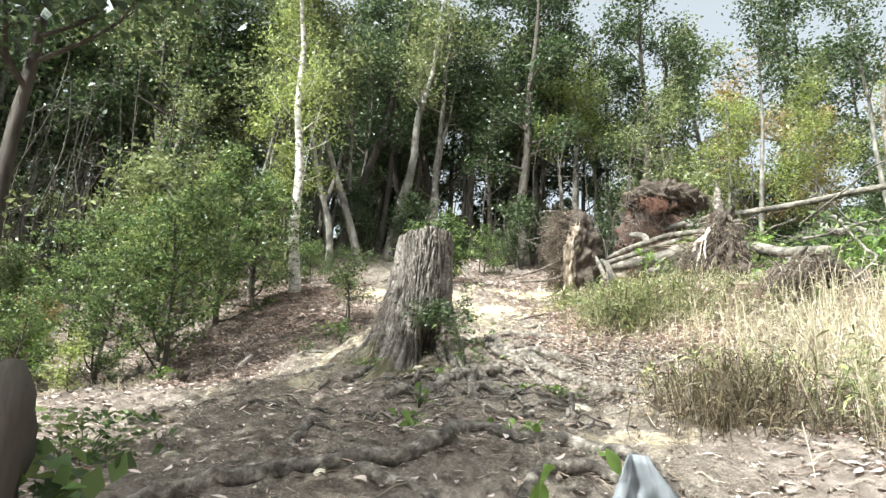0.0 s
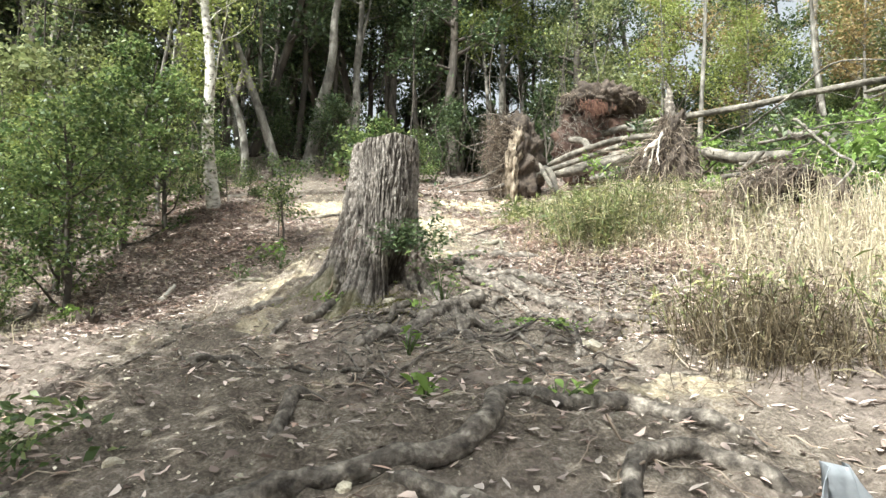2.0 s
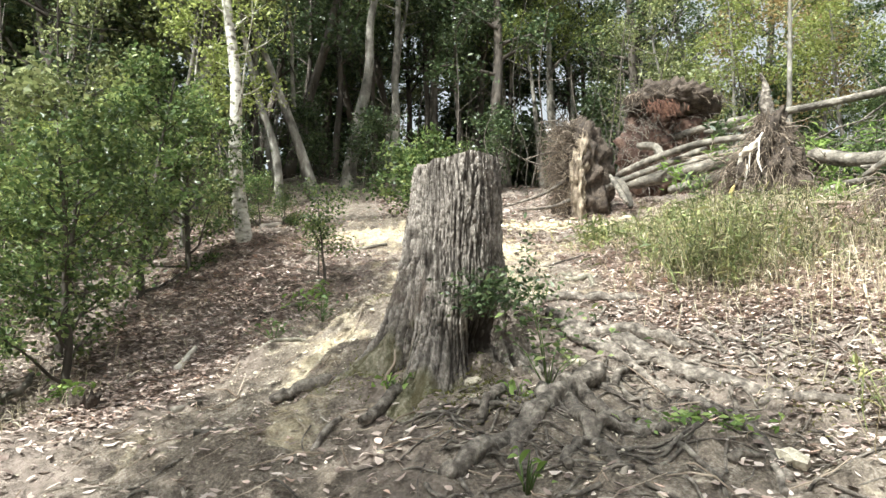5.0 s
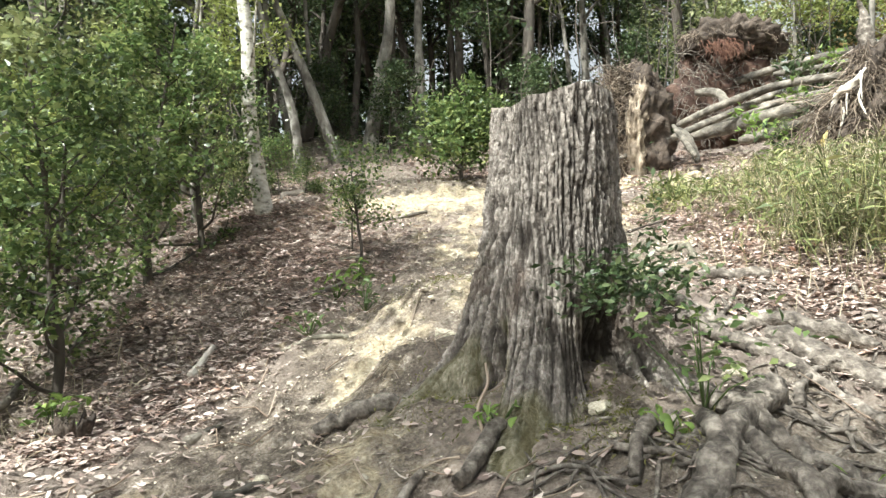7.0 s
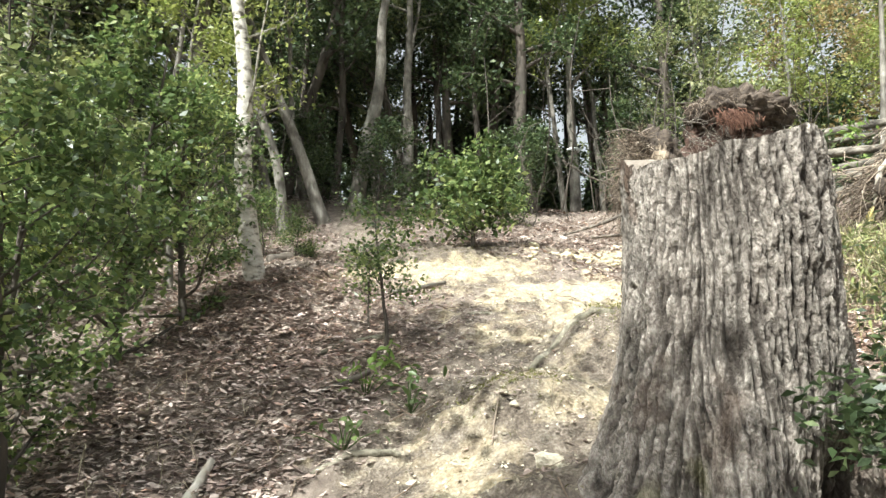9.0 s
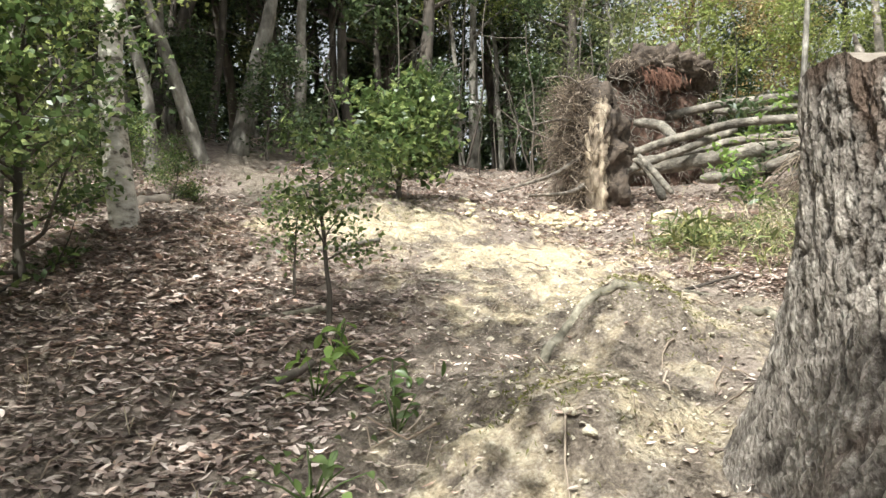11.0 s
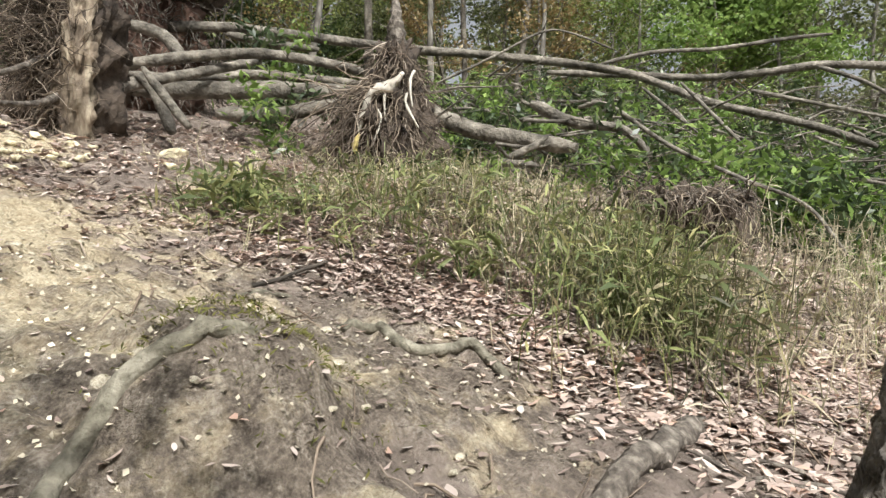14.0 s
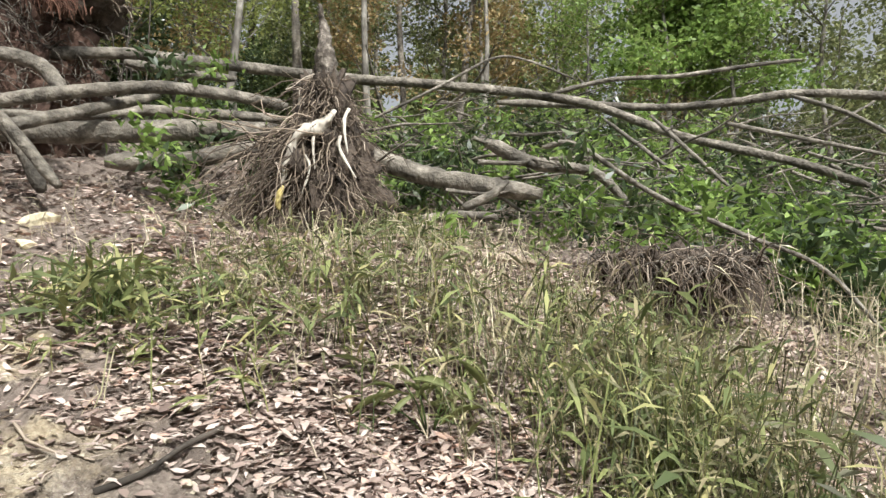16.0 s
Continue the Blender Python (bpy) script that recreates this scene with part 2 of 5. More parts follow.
# ---- the lie of the land: a hillside that rises ahead, with humps, dips and the trodden trail ----
HUMPS = ((3.9, 10.7, 0.33, 1.1), (-4.2, 9.4, -0.45, 1.3), (-0.5, 13.9, 0.26, 0.9), (-1.3, 3.9, 0.2, 1.4), (1.6, 6.3, -0.2, 0.8), (0.1, 4.2, 0.15, 0.65),
         (-3.0, 12.8, 0.2, 1.0), (-0.25, 7.75, 0.16, 0.75), (0.15, 10.05, 0.22, 0.33), (-0.95, 9.2, 0.14, 0.35), (-0.4, 11.3, 0.08, 0.5), (5.4, 9.3, 0.2, 0.8), (4.72, 9.35, -0.24, 0.27), (3.95, 10.0, -0.2, 0.15), (1.4, 12.4, -0.12, 0.9), (-2.2, 8.1, -0.12, 0.8))

# steep-sided hummocks on the worn trail
MOUNDS = ((-0.05, 9.93, 0.13, 0.36, 0.26), (-0.95, 9.0, 0.09, 0.34, 0.2), (0.55, 9.35, 0.06, 0.3, 0.22), (-1.15, 8.1, 0.1, 0.3, 0.2), (-0.75, 10.9, 0.06, 0.4, 0.2), (-1.7, 7.7, 0.06, 0.3, 0.18), (0.9, 6.2, 0.1, 0.3, 0.2), (1.5, 5.9, 0.12, 0.35, 0.22))


def land(x, y):
    x, y = np.asarray(x, float), np.asarray(y, float)
    u, v = np.clip(x, -10, 11) / 8, (np.clip(y, -2, 21) - 9) / 9
    z = (2.264 + 0.761 * u + 2.649 * v + 0.265 * u * u - 0.224 * u * v + 0.264 * v * v - 0.206 * u * u * v - 0.516 * u * v * v + 0.02 * v ** 3 + 0.495 * u ** 3)
    for hx, hy, up, wide in HUMPS:
        z = z + up * np.exp(-((x - hx) ** 2 + (y - hy) ** 2) / (2 * wide * wide))
    for hx, hy, up, rx, ry in MOUNDS:
        z = z + up * np.exp(-(((x - hx) / rx) ** 2 + ((y - hy) / ry) ** 2) ** 2)
    return z


def on_land(x, y, up=0.0):
    return Vector((x, y, float(land(x, y)) + up))


# ---- mesh tools ----
def smooth_all(me):
    me.polygons.foreach_set("use_smooth", np.ones(len(me.polygons), bool))


def to_mesh(name, verts, faces, material, smooth=True):
    me = bpy.data.meshes.new(name)
    me.from_pydata(verts, [], faces)
    me.materials.append(material)
    if smooth:
        smooth_all(me)
    return me


def quads_mesh(name, corners, material):
    """Loose four-cornered blades from an array of shape (n, 4, 3)."""
    n = len(corners)
    me = bpy.data.meshes.new(name)
    me.vertices.add(n * 4)
    me.loops.add(n * 4)
    me.polygons.add(n)
    me.vertices.foreach_set("co", corners.astype(np.float32).ravel())
    me.loops.foreach_set("vertex_index", np.arange(n * 4, dtype=np.int32))
    me.polygons.foreach_set("loop_start", np.arange(0, n * 4, 4, dtype=np.int32))
    me.update(calc_edges=True)
    me.validate()
    me.materials.append(material)
    return me


def strips_mesh(name, rows, material):
    """Loose ribbons from an array of shape (n, k, 2, 3): k cross edges, joined along."""
    n, k = rows.shape[:2]
    base = (np.arange(n) * k * 2)[:, None, None]
    step = (np.arange(k - 1) * 2)[None, :, None]
    idx = (base + step + np.array([0, 1, 3, 2])[None, None, :]).reshape(-1)
    f = n * (k - 1)
    me = bpy.data.meshes.new(name)
    me.vertices.add(n * k * 2)
    me.loops.add(f * 4)
    me.polygons.add(f)
    me.vertices.foreach_set("co", rows.astype(np.float32).ravel())
    me.loops.foreach_set("vertex_index", idx.astype(np.int32))
    me.polygons.foreach_set("loop_start", np.arange(0, f * 4, 4, dtype=np.int32))
    me.update(calc_edges=True)
    me.validate()
    me.materials.append(material)
    return me


def part(name, me, parent=None, label=""):
    ob = new(name, me)
    if parent is not None:
        ob.parent = parent
    return tagged(ob, label)


def thing(name, label, category, at=(0, 0, 0), group="", kind=""):
    ob = new(name)
    ob.empty_display_size = 0.1
    ob.location = at
    return tagged(ob, label, category, group, kind)


def spline(points, steps):
    """Catmull-Rom through the points."""
    p = [Vector(q) for q in points]
    p = [p[0] * 2 - p[1]] + p + [p[-1] * 2 - p[-2]]
    out = []
    for i in range(1, len(p) - 2):
        a, b, c, d = p[i - 1:i + 3]
        for s in range(steps):
            t = s / steps
            out.append(0.5 * ((2 * b) + (c - a) * t + (2 * a - 5 * b + 4 * c - d) * t * t + (3 * b - a - 3 * c + d) * t ** 3))
    out.append(p[-2])
    return out


def tube(verts, faces, pts, radii, sides=8, rough=0.0, seed=0.0, cap=True):
    """A tapered limb along pts, added to verts and faces."""
    first, side = len(verts), None
    for i, p in enumerate(pts):
        along = (pts[min(i + 1, len(pts) - 1)] - pts[max(i - 1, 0)]).normalized()
        if side is None:
            side = along.orthogonal().normalized()
        side = (side - along * side.dot(along)).normalized()
        up = along.cross(side)
        for k in range(sides):
            a = 2 * math.pi * k / sides
            way = side * math.cos(a) + up * math.sin(a)
            r = radii[i]
            if rough:
                r *= 1 + rough * (0.6 * noise.noise(p * 7 + way * 1.3 + Vector((seed, 0, 0))) + 0.5 * noise.noise(p * 19 + way * 2.5 + Vector((0, seed, 0))))
            verts.append(p + way * r)
    for i in range(len(pts) - 1):
        for k in range(sides):
            a, b = first + i * sides + k, first + i * sides + (k + 1) % sides
            faces.append((a, b, b + sides, a + sides))
    if cap:
        faces.append(tuple(first + k for k in reversed(range(sides))))
        faces.append(tuple(first + (len(pts) - 1) * sides + k for k in range(sides)))


def taper(a, b, n, power=1.0):
    return [a + (b - a) * (i / max(1, n - 1)) ** power for i in range(n)]


def unit(rng, n):
    v = rng.normal(size=(n, 3))
    return v / np.linalg.norm(v, axis=1, keepdims=True)


def leaf_quads(rng, centres, size, flat=0.35, narrow=0.5, droop=0.0):
    """Pointed leaves, each a folded rhombus, round the given centres."""
    n = len(centres)
    axis = unit(rng, n)
    axis[:, 2] = axis[:, 2] * (1 - flat) - droop
    axis /= np.linalg.norm(axis, axis=1, keepdims=True)
    ref = unit(rng, n)
    ref[:, 2] += 1.2 * flat * 2
    across = np.cross(axis, ref)
    across /= np.linalg.norm(across, axis=1, keepdims=True) + 1e-6
    s = (size * rng.uniform(0.6, 1.3, n))[:, None]
    lift = np.cross(across, axis) * s * 0.12
    tip, tail = centres + axis * s * 0.5, centres - axis * s * 0.5
    mid = centres + axis * s * 0.05
    return np.stack([tail, mid + across * s * narrow * 0.5 + lift, tip, mid - across * s * narrow * 0.5 + lift], 1)


def curled_leaves(rng, centres, size):
    """Dry leaves: curled ovals of three faces each, lying roughly flat."""
    n = len(centres)
    a, tip = rng.uniform(0, 2 * np.pi, n), rng.normal(0, 0.2, n)
    axis = np.stack([np.cos(a), np.sin(a), tip], 1)
    across = np.stack([-np.sin(a), np.cos(a), rng.normal(0, 0.24, n)], 1)
    s = np.asarray(size * rng.uniform(0.6, 1.4, n))[:, None]
    w = s * rng.uniform(0.09, 0.26, n)[:, None]
    curl = np.array([0, 0, 1.0]) * s * rng.normal(0, 0.11, n)[:, None]
    skew = across * s * rng.normal(0, 0.08, n)[:, None]
    rows = []
    for t, k, c in ((-0.5, 0.12, 0.0), (-0.2, 0.9, 0.8), (0.15, 0.95, 1.0), (0.5, 0.08, 0.1)):
        p = centres + axis * s * t + curl * c + skew * c
        rows.append(np.stack([p - across * w * k, p + across * w * k], 1))
    return np.stack(rows, 1)


# ---- ground ----
TRAIL = ((0.1, -6), (0.1, -1), (-0.3, 1.5), (-0.9, 4), (-1.7, 6.2), (-1.75, 7.6), (-0.9, 9.2), (0.1, 10.6), (0.0, 12.2), (-1.0, 13.6), (-1.6, 15.5), (-1.9, 19))


def trail_gap(x, y):
    """Distance from the middle of the trail."""
    best = np.full(np.shape(x), 1e9)
    for (ax, ay), (bx, by) in zip(TRAIL, TRAIL[1:]):
        dx, dy = bx - ax, by - ay
        t = np.clip(((x - ax) * dx + (y - ay) * dy) / (dx * dx + dy * dy), 0, 1)
        best = np.minimum(best, np.hypot(x - ax - t * dx, y - ay - t * dy))
    return best


def blob(x, y, cx, cy, rx, ry):
    return np.exp(-(((x - cx) / rx) ** 2 + ((y - cy) / ry) ** 2))


def trail_mask(x, y):
    bare = 1.15 - trail_gap(x, y) / np.interp(y, (12.5, 14.5), (1.25, 0.7))
    return np.clip(np.maximum.reduce([bare, 0.9 * blob(x, y, 0.5, 6.2, 1.7, 1.7), 0.9 * blob(x, y, 0.4, 4.4, 1.8, 1.2), 0.9 * blob(x, y, 0.75, 10.2, 0.85, 1.5)]), 0, 1)


def clay_mask(x, y):
    return np.clip(np.where(y < 11.2, 0.98, 1.0) * np.maximum.reduce([0.8 * blob(x, y, 0.4, 12.0, 1.5, 1.0), 0.52 * blob(x, y, 0.2, 10.9, 1.2, 1.3), 0.85 * blob(x, y, -0.8, 13.0, 1.5, 0.6), 0.62 * blob(x, y, 0.6, 10.9, 0.8, 0.9), 0.75 * blob(x, y, 1.4, 14.0, 1.1, 0.5),
                                      0.5 * blob(x, y, -1.3, 8.6, 0.5, 0.9), 0.4 * blob(x, y, -0.5, 9.4, 1.0, 1.1), 0.42 * blob(x, y, 0.7, 9.9, 1.0, 1.0), 0.45 * blob(x, y, -1.5, 6.9, 0.8, 0.4), 0.45 * blob(x, y, 1.3, 5.0, 0.5, 0.5)]), 0, 1)


def axis_marks(lo, hi, step, far):
    mid = list(np.arange(lo, hi + step / 2, step))
    out, s, v = [], step, 0.0
    while v < far:
        s *= 1.28
        v += s
        out.append(v)
    return np.array([lo - v for v in reversed(out)] + mid + [hi + v for v in out])


def relief(x, y):
    """Unevenness of the trodden ground."""
    p = Vector((x, y, 0))
    n = 4.0 * noise.noise(p * 1.1 + Vector((5, 9, 0))) + 1.2 * noise.noise(p * 3.1)
    ledge = min(1.0, (n - math.floor(n)) * 3.5) - 0.7 * (n - math.floor(n))
    return (0.06 * ledge + 0.075 * noise.noise(p * 0.9) + 0.06 * noise.noise(p * 2.3) + 0.05 * abs(noise.noise(p * 4.1 + Vector((3, 1, 0)))) + 0.028 * noise.noise(p * 6.5) + 0.02 * noise.noise(p * 15) + 0.16 * max(0.0, 0.22 - abs(noise.noise(p * 1.9 + Vector((7, 2, 0))))))


def rough_z(x, y):
    return float(land(x, y)) + relief(x, y)


def build_ground():
    gx, gy = axis_marks(-5.5, 7.0, 0.055, 400), axis_marks(1.5, 15.5, 0.055, 400)
    X, Y = np.meshgrid(gx, gy)
    Z = land(X, Y)
    near = (np.abs(X) < 14) & (Y > -6) & (Y < 24)
    for i, j in zip(*np.nonzero(near)):
        Z[i, j] += relief(X[i, j], Y[i, j])
    ny, nx = X.shape
    idx = np.arange(ny * nx).reshape(ny, nx)
    quads = np.stack([idx[:-1, :-1], idx[:-1, 1:], idx[1:, 1:], idx[1:, :-1]], -1).reshape(-1, 4)
    me = to_mesh("ground", np.stack([X, Y, Z], -1).reshape(-1, 3).tolist(), quads.tolist(), M_GROUND)
    for name, mask in (("trail", trail_mask), ("clay", clay_mask)):
        me.attributes.new(name, "FLOAT", "POINT").data.foreach_set("value", mask(X, Y).astype(np.float32).ravel())
    return tagged(new("ground", me), "trodden grey-brown forest hillside with a pale clay trail", "ground", kind="structure")


build_ground()


# ---- the cut oak stump and its roots ----
STUMP = Vector((-0.345, 7.795, 0))
STUMP_TOP, STUMP_BASE = 3.45, 1.72
LONG_AXIS = 1.65


def build_stump():
    root = thing("tree_stump", "tall weathered oak stump with ridged grey bark above bare roots", "stump", (STUMP.x, STUMP.y, STUMP_BASE))
    around, rows = 480, 130
    ca, sa = math.cos(LONG_AXIS), math.sin(LONG_AXIS)
    verts, faces, crust_shade, bare, green = [], [], [], [], []
    toes = [(0.1, 0.6), (1.1, 0.7), (1.72, 0.85), (2.7, 0.4), (3.5, 0.65), (4.28, 0.42), (5.62, 0.55)]
    high = STUMP_TOP - STUMP_BASE
    for j in range(rows + 1):
        f = j / rows
        z = -0.35 + (high + 0.35) * f
        for i in range(around):
            a = 2 * math.pi * i / around
            ux, uy = math.cos(a), math.sin(a)
            el = 1 / math.hypot((ux * ca + uy * sa) / 0.52, (-ux * sa + uy * ca) / 0.285)
            toe = sum(w * math.exp(-(min(abs(a - t), 2 * math.pi - abs(a - t)) / 0.24) ** 2) for t, w in toes)
            low = max(-0.1, z - 0.2 * max(0.0, uy))
            flare = 0.36 * math.exp(-low / 0.25) + 0.3 * math.exp(-low / 0.7)
            r = el + flare * (0.3 + 1.5 * toe)
            sway = 0.7 * noise.noise(Vector((ux * 2.2, uy * 2.2, z * 2.6))) + 0.35 * noise.noise(Vector((ux * 5, uy * 5, z * 7)))
            q = Vector((ux * el * 35 + sway * 0.9, uy * el * 35 - sway * 0.9, z * 2.0))
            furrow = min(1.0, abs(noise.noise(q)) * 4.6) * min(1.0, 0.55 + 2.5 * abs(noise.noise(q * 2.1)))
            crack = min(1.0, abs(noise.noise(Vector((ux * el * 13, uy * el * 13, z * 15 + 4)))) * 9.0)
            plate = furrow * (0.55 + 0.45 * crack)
            chip = noise.noise(Vector((ux * el * 60, uy * el * 60, z * 16)))
            rim = 1.0 - 0.75 * max(0.0, min(1.0, (f - 0.955) / 0.045))
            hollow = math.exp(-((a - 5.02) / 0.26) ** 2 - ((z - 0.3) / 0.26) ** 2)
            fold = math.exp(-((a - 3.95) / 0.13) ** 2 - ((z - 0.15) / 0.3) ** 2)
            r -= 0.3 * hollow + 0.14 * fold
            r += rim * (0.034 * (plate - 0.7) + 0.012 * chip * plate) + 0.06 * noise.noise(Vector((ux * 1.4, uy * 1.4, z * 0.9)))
            # lower inside the hollow: its shade is painted in with the cork colour
            crust_shade.append(max(0.0, min(1.0, plate * 1.05 + 0.3 * chip - 0.8 * hollow)))
            peel = 0.3 * noise.noise(Vector((ux * 3, uy * 3, z * 5))) + f - 0.86 - 0.35 * abs(a - 2.45)
            scar = noise.noise(Vector((ux * 2.1 + 5, uy * 2.1, z * 2.0))) + 0.35 * noise.noise(Vector((ux * 9, uy * 9, z * 11))) - 0.22 - max(0.0, z - 0.75)
            bare.append(max(0.0, min(1.0, peel * 9), min(0.4, scar * 3)))
            green.append(max(0.0, min(0.4, 1.6 * (noise.noise(Vector((ux * 4, uy * 4, z * 5 + 9))) + 0.5 - z * 1.5 - 0.5 * abs(a - 3.7)))))
            notch = 0.05 * f * max(0.0, min(1.0, (-0.3 - ux * 0.95 - uy * 0.5 + 0.25 * noise.noise(Vector((ux * 4, uy * 4, 0)))) * 2))
            slant = f ** 4 * (0.12 * (0.8 * uy * r - 0.6 * ux * r) + 0.005)
            verts.append((ux * r, uy * r, z * (1.0 - notch) + slant))
    for j in range(rows):
        for i in range(around):
            a, b = j * around + i, j * around + (i + 1) % around
            faces.append((a, b, b + around, a + around))
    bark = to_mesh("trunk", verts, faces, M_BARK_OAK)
    bark.attributes.new("crust_shade", "FLOAT", "POINT").data.foreach_set("value", np.array(crust_shade, np.float32))
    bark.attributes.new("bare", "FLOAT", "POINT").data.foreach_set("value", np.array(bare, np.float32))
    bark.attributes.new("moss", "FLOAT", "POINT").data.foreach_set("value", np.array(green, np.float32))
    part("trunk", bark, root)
    rim = [Vector(v) for v in verts[rows * around:]]
    mid = sum(rim, Vector()) / around
    cv, cf = [], []
    for k in range(6):
        for p in rim:
            q = mid.lerp(p, 1 - k / 6)
            cv.append((q.x, q.y, q.z - 0.004 + (0.014 * noise.noise(q * 9) if k else 0)))
    cv.append(mid)
    for k in range(5):
        for i in range(around):
            a, b = k * around + i, k * around + (i + 1) % around
            cf.append((a, b, b + around, a + around))
    cf += [(5 * around + i, 5 * around + (i + 1) % around, 6 * around) for i in range(around)]
    part("cut_face", to_mesh("cut_face", cv, cf, M_CUT), root, "grey weathered saw-cut wood")
    nr = np.random.default_rng(19)
    c = np.concatenate([nr.normal(size=(620, 3)) * np.array([0.16, 0.06, 0.075]) + np.array([0.2, -0.63, 0.69]), nr.normal(size=(130, 3)) * np.array([0.09, 0.1, 0.06]) + np.array([0.5, -0.42, 0.7]), nr.normal(size=(90, 3)) * np.array([0.04, 0.05, 0.14]) + np.array([0.5, -0.22, 0.95])])
    tagged(part("sprout", quads_mesh("sprout", leaf_quads(nr, c, 0.05, 0.4, 0.45, 0.15), M_CANOPY), root, "dark green leafy sprouts"), kind="stuff")
    for n, line in enumerate(STUMP_ROOTS):
        pts = [Vector((q.x - STUMP.x, q.y - STUMP.y, rough_z(q.x, q.y) + 0.02 + 0.02 * math.sin(k * 0.3 + n) - STUMP_BASE)) for k, q in enumerate(spline([(x, y, 0) for x, y in line], 7))]
        v, fc = [], []
        thick = (0.06, 0.055, 0.048, 0.036, 0.042, 0.036, 0.055, 0.038, 0.032, 0.03, 0.06, 0.045)[n % 12]
        tube(v, fc, pts, taper(thick * 0.8, thick * 1.25, len(pts)), 9, 0.5, n * 3.7)
        part("root", to_mesh("root", v, fc, M_ROOT), root)
    return root


STUMP_ROOTS = [
    [(-0.54, 6.03), (-0.33, 6.25), (-0.06, 6.57), (0.25, 6.93), (0.53, 7.15)],
    [(-1.63, 7.62), (-1.33, 7.7), (-1.01, 7.63), (-0.69, 7.78)],
    [(0.67, 6.43), (0.56, 6.63), (0.43, 6.84), (0.3, 7.09), (0.22, 7.39)],
    [(-0.18, 6.01), (-0.15, 6.35), (0.04, 6.62), (0.13, 7.01)],
    [(0.29, 5.98), (0.25, 6.27), (0.25, 6.56), (0.24, 6.87)],
    [(1.09, 6.01), (1.12, 6.41), (1.1, 6.8), (0.98, 7.16), (0.74, 7.54), (0.45, 8.0)],
    [(1.34, 7.59), (1.12, 7.77), (0.81, 8.02), (0.47, 8.26)],
    [(-0.96, 6.71), (-0.77, 7.0), (-0.56, 7.2), (-0.39, 7.48)],
    [(-0.3, 6.66), (-0.17, 6.89), (0.04, 7.09)],
    [(0.01, 5.94), (0.04, 6.15), (0.25, 6.38), (0.45, 6.52), (0.6, 6.48)],
    [(1.63, 6.91), (1.43, 7.15), (1.17, 7.39), (0.86, 7.76)],
    [(0.29, 9.13), (0.54, 9.0), (1.03, 8.9), (1.64, 8.83)],
]
build_stump()

TRAIL_ROOTS = [
    [(-1.45, 3.56), (-1.15, 3.66), (-0.82, 3.84), (-0.52, 3.88), (-0.18, 3.95), (0.01, 4.13), (0.16, 4.58), (0.42, 4.52)],
    [(0.31, 4.56), (0.42, 4.52), (0.8, 4.55), (1.03, 4.25), (1.29, 4.23)],
    [(-0.93, 4.43), (-0.85, 4.78), (-0.7, 4.92)],
    [(0.41, 3.62), (0.55, 3.87), (0.82, 3.98), (0.96, 3.87), (1.05, 3.69)],
    [(-0.41, 3.79), (-0.22, 3.72), (-0.01, 3.67)],
    [(-1.66, 5.75), (-1.38, 5.96), (-1.12, 5.9)],
    [(1.47, 6.94), (1.81, 6.9), (2.05, 6.73)],
    [(1.06, 10.37), (1.18, 10.22), (1.1, 9.97), (1.27, 9.78), (1.26, 9.59)],
    [(0.91, 10.86), (1.19, 10.71)],
    [(-0.62, 9.9), (-0.48, 10.04), (-0.33, 10.07), (-0.16, 9.98), (0.02, 9.9)],
    [(-0.84, 11.33), (-0.75, 11.25), (-0.63, 11.07)],
    [(-2.07, 9.03), (-1.79, 9.04), (-1.59, 9.0)],
    [(-2.17, 10.86), (-1.87, 10.94), (-1.71, 11.08)],
    [(-2.2, 14.56), (-1.81, 14.93), (-1.23, 15.32)],
    [(-1.96, 11.04), (-1.71, 11.06), (-1.49, 11.07)],
]


def build_trail_roots():
    thick = (0.048, 0.046, 0.036, 0.042, 0.034, 0.026, 0.034, 0.026, 0.012, 0.03, 0.014, 0.02, 0.022, 0.03, 0.025, 0.022)
    for n, line in enumerate(TRAIL_ROOTS):
        r = thick[n]
        pts = [Vector((q.x, q.y, 0)) for q in spline([(x, y, 0) for x, y in line], 8)]
        m = len(pts) - 1
        ground_z = [rough_z(q.x, q.y) for q in pts]
        for k, q in enumerate(pts):
            near = ground_z[max(0, k - 4):k + 5]
            q.z = max(sum(near) / len(near), ground_z[k]) + r * (0.45 - 1.6 * math.exp(-min(k, m - k) / 2.0))
        v, f = [], []
        tube(v, f, pts, [r * (0.75 + 0.35 * math.sin(0.4 + 2.4 * i / len(pts))) for i in range(len(pts))], 10, 0.28, n * 5.1)
        tagged(new("tree_root", to_mesh("tree_root", v, f, M_ROOT if n < 7 else M_OLDROOT)), "bare grey-brown tree root crossing the trodden trail", "root", "roots across the trail")


build_trail_roots()


